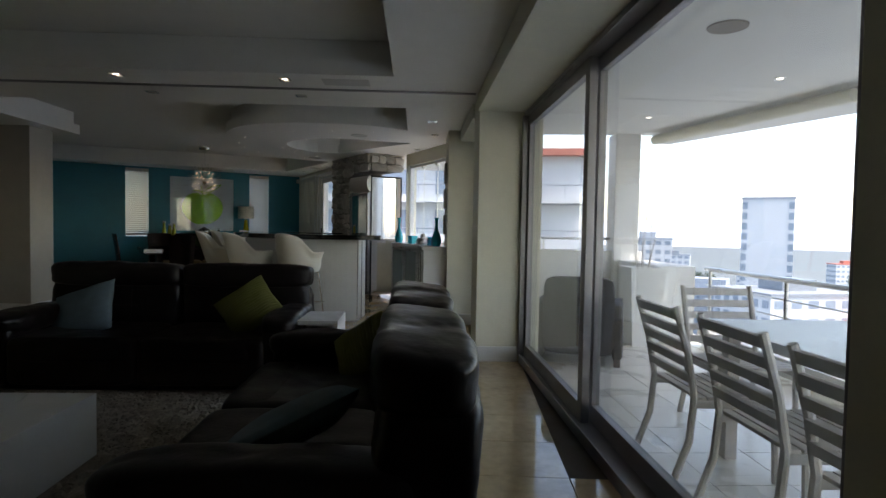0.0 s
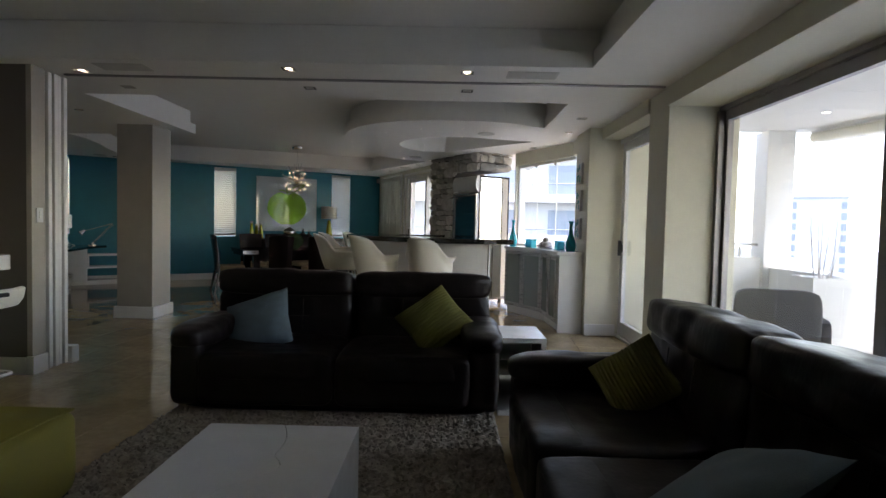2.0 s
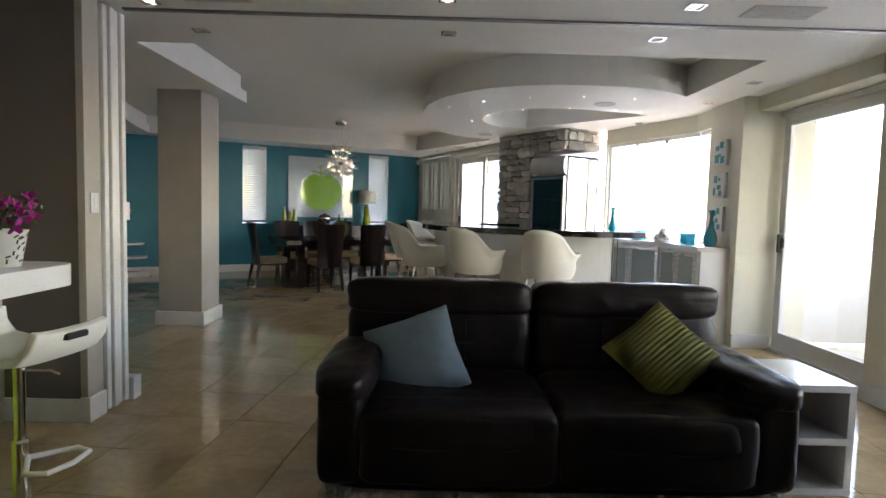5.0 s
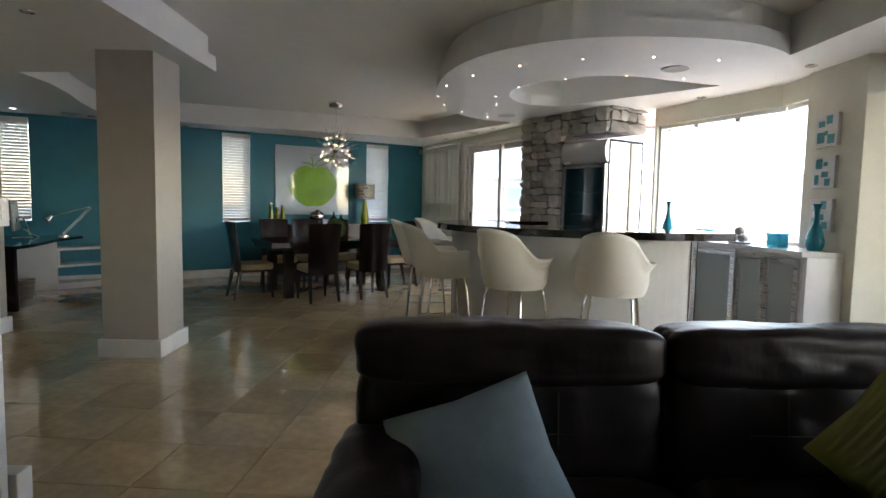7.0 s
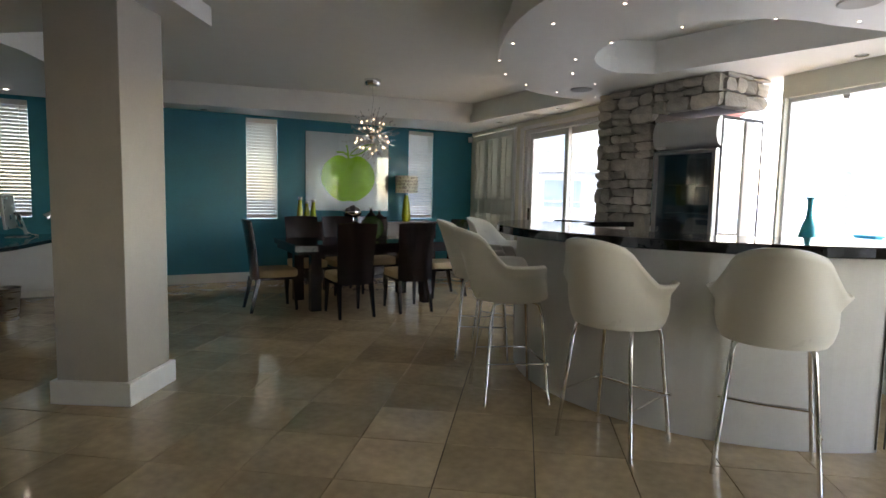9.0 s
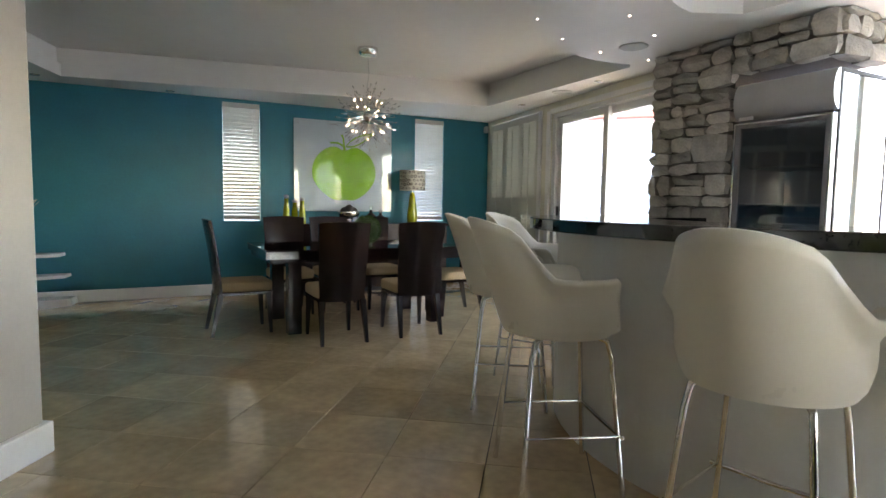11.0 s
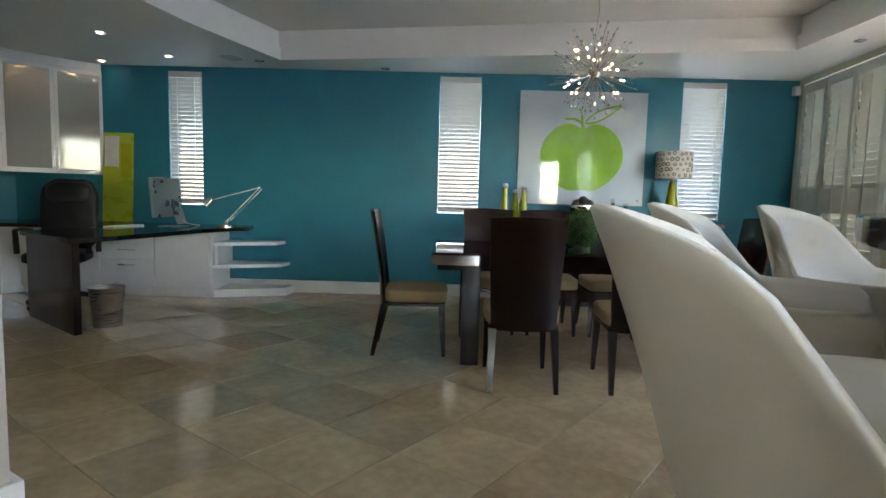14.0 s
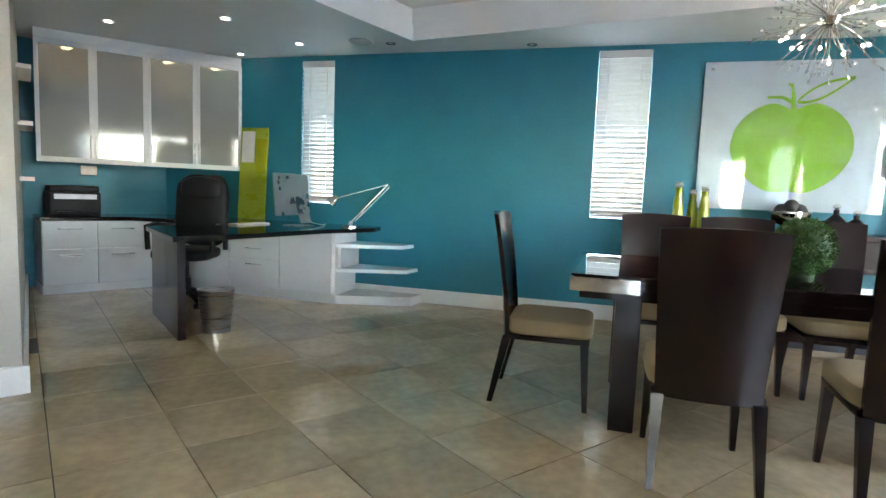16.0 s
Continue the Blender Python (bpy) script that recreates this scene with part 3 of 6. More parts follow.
box("lining", 0.59, 0.608, 0.032, FW - 0.032, 0.17, 1.85, "fridge_dark", fridge, None, 0)
for z in (0.55, 0.9, 1.22, 1.5):
    boxes("shelf", [(0.10, 0.58, 0.035, FW - 0.035, z, z + 0.012)], "steel", fridge, None, 0.002)
boxes("door", [(-0.02, 0.022, 0.0, 0.05, 0.14, 1.83), (-0.02, 0.022, FW - 0.05, FW, 0.14, 1.83), (-0.02, 0.022, 0.05, FW - 0.05, 0.14, 0.22), (-0.02, 0.022, 0.05, FW - 0.05, 1.79, 1.83)], "alu", fridge, None, 0.005)
boxes("door_edge", [(-0.026, -0.018, 0.002, 0.014, 0.14, 1.83), (-0.026, -0.018, FW - 0.014, FW - 0.002, 0.14, 1.83), (-0.026, -0.018, 0.014, FW - 0.014, 1.816, 1.83)], "chrome", fridge, None, 0.002)
box("door_glass", -0.008, 0.0, 0.045, FW - 0.045, 0.215, 1.795, glass_material("dark_tinted_glass", (0.58, 0.67, 0.74), 0.03, 4.5), fridge, None, 0)
bm = bmesh.new()
add_lathe(bm, [(0.0, 0.0), (0.15, 0.0), (0.15, FW), (0.0, FW)], 28)
for v in bm.verts:
    v.co = Vector((0.03 + v.co.x * 0.5, v.co.z, 1.985 + v.co.y * 0.9))
finish("canopy", bm, "steel_paint", fridge, True, None, 0)
box("badge", -0.045, -0.038, FW - 0.16, FW - 0.05, 1.845, 1.87, "alu_white", fridge, None, 0.002)
for y in (0.09, 0.65):
    boxes("foot", [(0.08, 0.12, y - 0.02, y + 0.02, 0, 0.08), (0.54, 0.58, y - 0.02, y + 0.02, 0, 0.08)], "black", fridge)

# ---- bar ----
bar = thing("bar_counter", "curved white bar with a polished black granite top", "bar counter")
prism("body", arc(BAR_X, BAR_Y, BAR_R, -79, -205, 48) + arc(BAR_X, BAR_Y, 1.12, -205, -72, 40), 0.0, 1.07, "barpaint", parent=bar)
prism("top", arc(BAR_X, BAR_Y, BAR_R + 0.17, -70, -212, 56) + arc(BAR_X, BAR_Y, 1.02, -212, -62, 44), 1.074, 1.135, "granite", parent=bar, bevel=0.006)
for a in (-79.5, -77.5):
    p = arc(BAR_X, BAR_Y, BAR_R + 0.004, a, a, 1)[0]
    box("panel_joint", -0.003, 0.003, -0.004, 0.002, 0.02, 1.06, "grout", bar, pose(p[0], p[1], 0, 0, 0, a + 90), 0)
inner = thing("back_counter", "dark topped counter behind the bar by the stone pier", "counter")
inner.matrix_basis = STONE
prism("body", [(-0.10, 0.95), (-0.10, 1.42), (-0.42, 1.42), (-0.42, 0.95)], 0, 1.07, "barpaint", parent=inner)
prism("top", [(-0.085, 0.85), (-0.085, 1.52), (-0.40, 1.60), *arc(-0.40, 1.35, 0.25, 90, 180, 6)[1:], (-0.62, 0.95), (-0.55, 0.85)], 1.074, 1.125, "granite", parent=inner, bevel=0.006)


def shell_mesh(name, parent):
    """The one-piece seat: a bucket with a rounded high back that dips into two arms."""
    bm = bmesh.new()
    n, rows = 44, 12
    grid = []
    for i in range(n + 1):
        a = -148 + 296 * i / n                      # 0 is the middle of the back
        u = abs(a)
        t = min(1, max(0, (u - 42) / 28))
        t = t * t * (3 - 2 * t)
        top = (0.470 - 0.075 * (min(u, 52) / 52) ** 2.2) * (1 - t) + 0.24 * t
        if u > 126:
            top = 0.24 - 0.21 * ((u - 126) / 22) ** 2.6
        col = []
        for j in range(rows + 1):
            q = j / rows
            z = top * q
            flare = 0.89 + 0.11 * min(1, q * 2.8) ** 0.6
            rx, ry = 0.255 * flare, 0.25 * flare
            back = 0.15 * max(0, math.cos(radians(a))) * (z / 0.5) ** 1.4
            out = 0.050 * t * max(0, q - 0.70) / 0.30
            col.append(Vector((-(ry + back) * math.cos(radians(a)), (rx + out) * math.sin(radians(a)), z)))
        grid.append([bm.verts.new(c) for c in col])
    for a, b in zip(grid, grid[1:]):
        for j in range(rows):
            bm.faces.new((a[j], b[j], b[j + 1], a[j + 1]))
    bottom = bm.verts.new((0.02, 0, -0.012))
    for a, b in zip(grid, grid[1:]):
        bm.faces.new((bottom, b[0], a[0]))
    bm.faces.new((bottom, grid[0][0], grid[-1][0]))
    ob = finish(name, bm, "shell", parent, True, pose(0, 0, 0.68))
    mod = ob.modifiers.new("thickness", "SOLIDIFY")
    mod.thickness, mod.offset = 0.014, 1
    return ob


def bar_stool(m):
    s = thing("bar_stool", "white moulded bar stool on slim chrome legs", "bar stool", m, group="stools round the bar")
    shell_mesh("seat_shell", s)
    for x, y in ((-0.20, -0.22), (-0.20, 0.22), (0.22, -0.22), (0.22, 0.22)):
        tube("leg", [(x * 0.45, y * 0.6, 0.673), (x * 0.72, y * 0.76, 0.65), (x * 0.80, y * 0.80, 0.58), (x * 1.02, y * 1.03, 0.0)], 0.0115, "chrome", s)
    tube("footrest", [(0.205, -0.235, 0.27), (0.21, 0.0, 0.262), (0.205, 0.235, 0.27)], 0.009, "chrome", s)
    for y in (-0.215, 0.215):
        tube("side_rail", [(-0.19, y, 0.27), (0.20, y, 0.27)], 0.006, "chrome", s)
    return s


first = None
for a, r, turn in ((256.6, 1.82, -12), (233.1, 1.857, -7), (205.9, 1.856, -14), (173.5, 1.85, 6), (154, 1.80, 0)):
    m = pose(BAR_X + r * math.cos(radians(a)), BAR_Y + r * math.sin(radians(a)), 0, 0, 0, a + 180 + turn)
    first = copy_thing(first, m) if first else bar_stool(m)

# ---- cabinets under the bar window ----
cab = thing("window_cabinet", "white cabinet with frosted glass doors under the window", "cabinet")
C_F = [(-0.05, 6.90), (-0.10, 7.75), (-0.52, 8.62)]
prism("body", [*C_F, (-0.40, 8.98), (0.10, 7.90), (0.24, 7.36), (0.24, 6.86)], 0.10, 0.955, "white", parent=cab)
prism("plinth", [(-0.01, 6.94), (-0.06, 7.77), (-0.48, 8.62), (-0.40, 8.9), (0.10, 7.90), (0.22, 7.3), (0.22, 6.9)], 0.0, 0.10, "barpaint", parent=cab)
prism("top", [(-0.075, 6.875), (-0.125, 7.76), (-0.55, 8.64), (-0.40, 9.15), (0.26, 7.84), (0.245, 7.4), (0.245, 6.84)], 0.957, 1.0, "white", parent=cab, bevel=0.003)
boxes("side_panel", [(-0.05, 0.245, 6.85, 6.895, 0.0, 0.956)], "white", cab, None, 0.003)
for (p, q), n in (((C_F[0], C_F[1]), 2), ((C_F[1], C_F[2]), 2)):
    d = Vector((q[0] - p[0], q[1] - p[1]))
    base = pose(p[0], p[1], 0, 0, 0, math.degrees(math.atan2(d.y, d.x)))
    w = (d.length - 0.03) / n
    for k in range(n):
        x0 = 0.015 + w * k
        boxes("door", [(x0 + 0.003, x0 + 0.05, 0.004, 0.024, 0.12, 0.94), (x0 + w - 0.05, x0 + w - 0.003, 0.004, 0.024, 0.12, 0.94), (x0 + 0.05, x0 + w - 0.05, 0.004, 0.024, 0.12, 0.17), (x0 + 0.05, x0 + w - 0.05, 0.004, 0.024, 0.89, 0.94)], "steel", cab, base, 0.002)
        box("door_glass", x0 + 0.049, x0 + w - 0.049, 0.008, 0.016, 0.169, 0.891, "frost", cab, base, 0)
        hx = x0 + (w - 0.03 if k == 0 else 0.03)
        box("handle", hx - 0.006, hx + 0.006, 0.028, 0.045, 0.70, 0.90, "steel", cab, base, 0.003)


def vase(m, h, group=""):
    return tagged(lathe("vase", [(0, 0), (0.05, 0), (0.068, h * 0.12), (0.070, h * 0.22), (0.052, h * 0.40), (0.026, h * 0.58), (0.019, h * 0.75), (0.022, h * 0.93), (0.036, h), (0.030, h * 0.985), (0.016, h * 0.9), (0, h * 0.5)], "turquoise", None, m), "turquoise glazed bottle vase on the white cabinet", "vase", "vases on the window cabinet")


vase(pose(-0.42, 8.60, 1.0), 0.40)
vase(pose(0.12, 7.02, 1.0), 0.38)


def glass_block(m):
    b = thing("candle_holder", "turquoise glass candle holder on the white cabinet", "candle holder", m, group="candle holders on the cabinet")
    box("glass_body", -0.075, 0.075, -0.05, 0.05, 0.012, 0.105, "turq_glass", b, None, 0.012)
    box("base", -0.08, 0.08, -0.055, 0.055, 0.0, 0.012, "turq_glass", b, None, 0.004)
    box("rim", -0.08, 0.08, -0.055, 0.055, 0.105, 0.122, "turq_glass", b, None, 0.005)


glass_block(pose(-0.20, 8.22, 1.0, 0, 0, 115))
glass_block(pose(0.06, 7.42, 1.0, 0, 0, 95))
balls = thing("decor_ball_dish", "small dish of woven grey balls", "ornament", pose(-0.05, 7.83, 1.0))
lathe("dish", [(0, 0), (0.09, 0.0), (0.115, 0.02), (0.11, 0.024), (0.08, 0.01), (0, 0.01)], "steel", balls)
for x, y, z in ((0.05, 0.02, 0.055), (-0.05, 0.03, 0.055), (0.0, -0.05, 0.055), (0.0, 0.01, 0.12)):
    bm = bmesh.new()
    bmesh.ops.create_icosphere(bm, subdivisions=2, radius=0.045)
    for v in bm.verts:
        v.co *= 1 + rng.uniform(-0.05, 0.05)
    finish("ball", bm, "teak", balls, True, pose(x, y, z))
for k, z in enumerate((1.29, 1.64, 1.98)):
    art = thing("wall_art", "small square canvas with turquoise marks on the pier", "picture", pose(0.25, 7.12, z, 0, 0, -90), group="canvases on the pier")
    box("canvas", -0.13, 0.13, -0.033, -0.003, -0.13, 0.13, "paper", art, None, 0.004)
    r2 = random.Random(k)
    boxes("marks", [(x, x + r2.uniform(0.04, 0.09), -0.0345, -0.033, y, y + r2.uniform(0.03, 0.09)) for x, y in ((-0.10, -0.10), (-0.02, -0.04), (0.02, -0.11), (-0.09, 0.03), (0.0, 0.05))], "teal_print", art)


# ---- living room ----
def sofa(m, length, group):
    """A two-seat recliner: x along its length, front towards -y, on the floor."""
    s = thing("sofa", "dark brown leather two-seat recliner sofa", "sofa", m, group=group)
    L = length / 2
    soft("base", -L + 0.06, L - 0.06, -0.56, 0.44, 0.02, 0.30, "leather", s, power=12, ripple=0.005)
    for side in (-1, 1):
        a, b = sorted((side * (L - 0.24), side * (L - 0.01)))
        soft("arm", a, b, -0.575, 0.40, 0.03, 0.52, "leather", s, power=7, n=20, ripple=0.010)
        soft("arm_pad", a - 0.03, b + 0.03, -0.60, 0.34, 0.41, 0.585, "leather", s, power=3.4, n=26, ripple=0.016)
        c0, c1 = sorted((side * 0.003, side * (L - 0.215)))
        soft("front_panel", c0, c1, -0.60, -0.36, 0.07, 0.42, "leather", s, power=9, n=22, ripple=0.009)
        soft("seat_cushion", c0, c1, -0.615, 0.20, 0.22, 0.425, "leather", s, power=6, n=28, ripple=0.014, sag=0.02)
        d0, d1 = sorted((side * 0.004, side * (L - 0.03)))
        soft("back_cushion", d0, d1, 0.10, 0.44, 0.34, 0.79, "leather", s, pose(0, 0.02, 0, -6, 0, 0), power=7, n=32, ripple=0.018, freq=5)
        soft("headrest", d0 - 0.002, d1 + 0.002, 0.08, 0.42, 0.715, 0.930, "leather", s, pose(0, 0.02, 0, -5, 0, 0), power=5.5, n=32, ripple=0.015, freq=5)
        for q in (0.36, 0.64):
            x = d0 + (d1 - d0) * q
            tube("seam", [(x, 0.118 + 0.1045 * (0.45 + 0.04 * k), 0.45 + 0.04 * k) for k in range(7)], 0.0035, "stitch", s, sides=6)
        tube("seam", [(d0 + (d1 - d0) * (0.10 + 0.08 * k), 0.118 + 0.1045 * 0.55 + 0.02 * abs(k / 5 - 1) ** 3, 0.55) for k in range(11)], 0.0035, "stitch", s, sides=6)
        for x in (side * (L - 0.2),):
            for y in (-0.40, 0.34):
                lathe("foot", [(0, 0), (0.025, 0), (0.028, 0.05), (0, 0.05)], "black", s, pose(x, y, 0), 12)
    soft("back_shell", -L + 0.08, L - 0.08, 0.36, 0.48, 0.05, 0.80, "leather", s, pose(0, 0.0, 0), power=8, ripple=0.006)
    return s


sofa(pose(-2.16, 4.18, 0), 2.24, "living room sofas")
sofa(pose(-0.47, 2.09, 0, 0, 0, -90), 2.24, "living room sofas")


def cushion(name, label, mat, m, size=0.46, ribs=0):
    bm = bmesh.new()
    n = 84 if ribs else 36
    top, bot = {}, {}
    for i in range(n + 1):
        for j in range(n + 1):
            u, v = i / n * 2 - 1, j / n * 2 - 1
            k = (1 - abs(u) ** 2.6) * (1 - abs(v) ** 2.6)
            t = 0.075 * max(0, k) ** 0.55
            pin = 1 - 0.07 * (1 - abs(u)) * abs(v) ** 3
            pin2 = 1 - 0.07 * (1 - abs(v)) * abs(u) ** 3
            wr = 0.010 * noise.noise(Vector((u * 2.2, v * 2.2, size * 9))) + (0.0045 * math.sin(v * ribs) * min(1, k * 4) if ribs else 0)
            x, z = u * size / 2 * pin2, v * size / 2 * pin
            top[i, j] = bm.verts.new((x, -t - wr * min(1, 4 * k), z))
            bot[i, j] = top[i, j] if i in (0, n) or j in (0, n) else bm.verts.new((x, t - wr, z))
    for i in range(n):
        for j in range(n):
            for g in (top, bot):
                bm.faces.new((g[i, j], g[i + 1, j], g[i + 1, j + 1], g[i, j + 1]))
    ob = finish(name, bm, mat, None, True, m)
    return tagged(ob, label, "cushion", "cushions on the sofas")


def leaning(centre, along, up):
    """A pose whose x runs along one edge and z up the other, with the front towards -y."""
    x = Vector(along).normalized()
    z = (Vector(up) - x * x.dot(Vector(up))).normalized()
    y = z.cross(x)
    m = Matrix((x, y, z)).transposed().to_4x4()
    m.translation = Vector(centre)
    return m


cushion("cushion", "grey-blue patterned cushion leaning on the dark sofa", "blue_cloth", leaning((-2.84, 4.16, 0.515), (0.51, 0.02, 0.18), (-0.20, 0.25, 0.25)), 0.50)
cushion("cushion", "olive green ribbed cushion leaning on the dark sofa", "green_cloth", leaning((-1.51, 4.13, 0.575), (0.36, 0.12, 0.25), (-0.22, 0.25, 0.26)), 0.45, ribs=55)
cushion("cushion", "olive green ribbed cushion leaning on the dark sofa", "green_cloth", pose(-0.46, 2.76, 0.53, -44, 38, -72), 0.37, ribs=55)
cushion("cushion", "grey-blue patterned cushion leaning on the dark sofa", "blue_cloth", pose(-0.60, 1.52, 0.52, -66, -20, -80), 0.50)

side = thing("side_table", "white gloss cube side table with open shelves", "side table", pose(-1.055, 3.73, 0))
boxes("shelf", [(0, 0.32, 0, 0.48, 0.0, 0.035), (0, 0.32, 0, 0.48, 0.245, 0.28), (0, 0.32, 0, 0.48, 0.50, 0.535)], "white", side, None, 0.003)
boxes("panel", [(0.285, 0.32, 0.002, 0.478, 0.035, 0.245), (0.285, 0.32, 0.002, 0.478, 0.28, 0.50), (0.0, 0.285, 0.445, 0.478, 0.035, 0.245), (0.0, 0.285, 0.445, 0.478, 0.28, 0.50)], "white", side, None, 0.003)

coffee = thing("coffee_table", "low white lacquered block coffee table with curved joint", "coffee table", pose(-2.15, 1.98, 0.012))
s_curve = [(0.0, 0.48), *[(0.06 * math.sin(t) + (0.10 if 2.2 < t < 4.1 else 0.0) * math.sin((t - 2.2) / 1.9 * math.pi), 0.48 - 0.96 * t / 6.28) for t in np.linspace(0.3, 6.0, 24)], (0.0, -0.48)]
for sgn, name in ((-1, "half"), (1, "half")):
    pts = [(x + sgn * 0.0015, y) for x, y in s_curve]
    outer = [(sgn * 0.34, -0.48), (sgn * 0.34, 0.48)]
    prism(name, pts + outer, 0.02, 0.345, "white", parent=coffee, bevel=0.0)
boxes("plinth", [(-0.30, 0.30, -0.44, 0.44, 0.0, 0.02)], "grout", coffee)

# shaggy rug
rug_bm = bmesh.new()
RX0, RX1, RY0, RY1 = -3.25, -1.08, 0.9, 3.78
nx, ny = 150, 200
rr = random.Random(8)
gv = [[rug_bm.verts.new((RX0 + (RX1 - RX0) * i / nx + rr.uniform(-0.006, 0.006), RY0 + (RY1 - RY0) * j / ny + rr.uniform(-0.006, 0.006), (0.004 if i in (0, nx) or j in (0, ny) else 0.010 + 0.022 * rr.random()))) for j in range(ny + 1)] for i in range(nx + 1)]
for i in range(nx):
    for j in range(ny):
        rug_bm.faces.new((gv[i][j], gv[i + 1][j], gv[i + 1][j + 1], gv[i][j + 1]))
rug = tagged(finish("rug", rug_bm, "rug", None, False), "grey-brown shaggy wool rug under the coffee table", "rug")

# ribbed ottoman
ott = thing("ottoman", "lime green corduroy ottoman", "ottoman", pose(-3.50, 2.06, 0))
soft("upholstered_block", -0.42, 0.42, -0.42, 0.42, 0.03, 0.42, "lime_cloth", ott, power=9, n=26, ripple=0.006)
bm = bmesh.new()
for k in range(46):
    x = -0.385 + 0.0171 * k
    add_tube(bm, [(x, -0.385, 0.412), (x, -0.2, 0.4185), (x, 0.2, 0.4185), (x, 0.385, 0.412)], 0.0062, 6)
finish("rib", bm, "lime_cloth", ott, True)
for x in (-0.34, 0.34):
    boxes("foot", [(x - 0.03, x + 0.03, -0.37, -0.31, 0, 0.04), (x - 0.03, x + 0.03, 0.31, 0.37, 0, 0.04)], "black", ott)

# breakfast counter with stools and plant
isl = thing("breakfast_counter", "white topped breakfast counter with a lime green front", "counter")
prism("top", [(-5.40, 1.2), (-4.42, 1.2), (-4.42, 3.72), *arc(-4.54, 3.72, 0.12, 0, 90, 6)[1:], (-5.40, 3.84)], 0.92, 1.02, "white", parent=isl, bevel=0.004)
box("front", -5.38, -4.72, 1.25, 3.62, 0.0, 0.918, "lime", isl, None, 0.004)


def swivel_stool(m):
    s = thing("swivel_stool", "white swivel stool on a chrome disc base", "bar stool", m, group="stools at the breakfast counter")
    lathe("base", [(0, 0), (0.205, 0), (0.205, 0.012), (0.12, 0.028), (0.035, 0.06), (0.033, 0.10), (0, 0.10)], "chrome", s)
    lathe("column", [(0, 0.1), (0.03, 0.1), (0.03, 0.38), (0.021, 0.39), (0.021, 0.70), (0, 0.70)], "chrome", s, sides=20)
    tube("lever", [(0.02, 0, 0.66), (0.10, 0.04, 0.655), (0.13, 0.05, 0.64)], 0.005, "chrome", s, sides=8)
    bm = bmesh.new()
    prof = [(-0.24, 0.86), (-0.235, 0.80), (-0.20, 0.745), (-0.12, 0.725), (0.05, 0.72), (0.17, 0.735), (0.215, 0.78), (0.235, 0.84)]
    th = 0.028
    rows = []
    for i, (x, z) in enumerate(prof):
        hw = 0.19 - 0.025 * (abs(x) / 0.24) ** 4
        rows.append([bm.verts.new((x, hw * math.sin(q), z + 0.012 * (abs(math.sin(q)) ** 4))) for q in np.linspace(-math.pi / 2, math.pi / 2, 11)])
    for a, b in zip(rows, rows[1:]):
        for k in range(10):
            bm.faces.new((a[k], a[k + 1], b[k + 1], b[k]))
    seat = finish("seat", bm, "shell", s, True)
    md = seat.modifiers.new("thickness", "SOLIDIFY")
    md.thickness, md.offset = 0.035, 0
    md2 = seat.modifiers.new("edge", "BEVEL")
    md2.width, md2.segments = 0.012, 3
    boxes("grip_slot", [(0.214, 0.262, -0.05, 0.05, 0.80, 0.826)], "black", s, None, 0.008)
    tube("footrest", [(0.03, 0, 0.32), (0.14, -0.12, 0.32), (0.21, -0.10, 0.32), (0.23, 0, 0.32), (0.21, 0.10, 0.32), (0.14, 0.12, 0.32), (0.03, 0, 0.32)], 0.011, "shell", s)
    return s


st = swivel_stool(pose(-4.32, 3.28, 0, 0, 0, -10))
copy_thing(st, pose(-4.25, 2.50, 0, 0, 0, 5))
pot = thing("orchid_pot", "magenta orchid in a patterned white pot", "potted plant", pose(-4.60, 3.60, 1.02))
lathe("pot", [(0, 0), (0.055, 0), (0.082, 0.15), (0.088, 0.16), (0.080, 0.16), (0.05, 0.02), (0, 0.02)], "white", pot)
r3 = random.Random(5)
bm = bmesh.new()
for k in range(34):
    a, z = r3.uniform(0, 6.28), r3.uniform(0.02, 0.14)
    rad = 0.0555 + 0.027 * z / 0.15 + 0.001
    mm = pose(0, 0, 0, 0, 0, math.degrees(a)) @ pose(rad, 0, z, 0, 10, 0) @ pose(0, 0, 0, r3.uniform(0, 90), 0, 0)
    add_box(bm, -0.0008, 0.0008, -0.010, 0.010, -0.0035, 0.0035, mm)
tagged(finish("pattern", bm, "dark_print", pot), kind="stuff")
bm = bmesh.new()
for k in range(26):
    c = Vector((r3.gauss(-0.05, 0.085), r3.gauss(0, 0.06), 0.25 + r3.gauss(0, 0.035)))
    for q in range(5):
        mm = Matrix.Translation(c) @ Euler((r3.uniform(0, 6), r3.uniform(0, 6), q * 1.257)).to_matrix().to_4x4()
        vs = [bm.verts.new(mm @ Vector(p)) for p in ((0, 0, 0), (0.018, 0.014, 0.006), (0.040, 0.008, 0.004), (0.040, -0.008, 0.004), (0.018, -0.014, 0.006))]
        bm.faces.new(vs)
finish("flower", bm, "orchid", pot)
bm = bmesh.new()
for k in range(90):
    c = Vector((r3.gauss(0.06, 0.04), r3.gauss(0, 0.05), 0.20 + abs(r3.gauss(0, 0.035))))
    mm = Matrix.Translation(c) @ Euler((r3.uniform(0, 6), r3.uniform(0, 6), r3.uniform(0, 6))).to_matrix().to_4x4()
    bm.faces.new([bm.verts.new(mm @ Vector(p)) for p in ((0, 0, 0), (0.012, 0.008, 0), (0.026, 0, 0), (0.012, -0.008, 0))])
add_tube(bm, [(-0.02, 0, 0.1), (-0.02, 0, 0.22)], 0.006, 6)
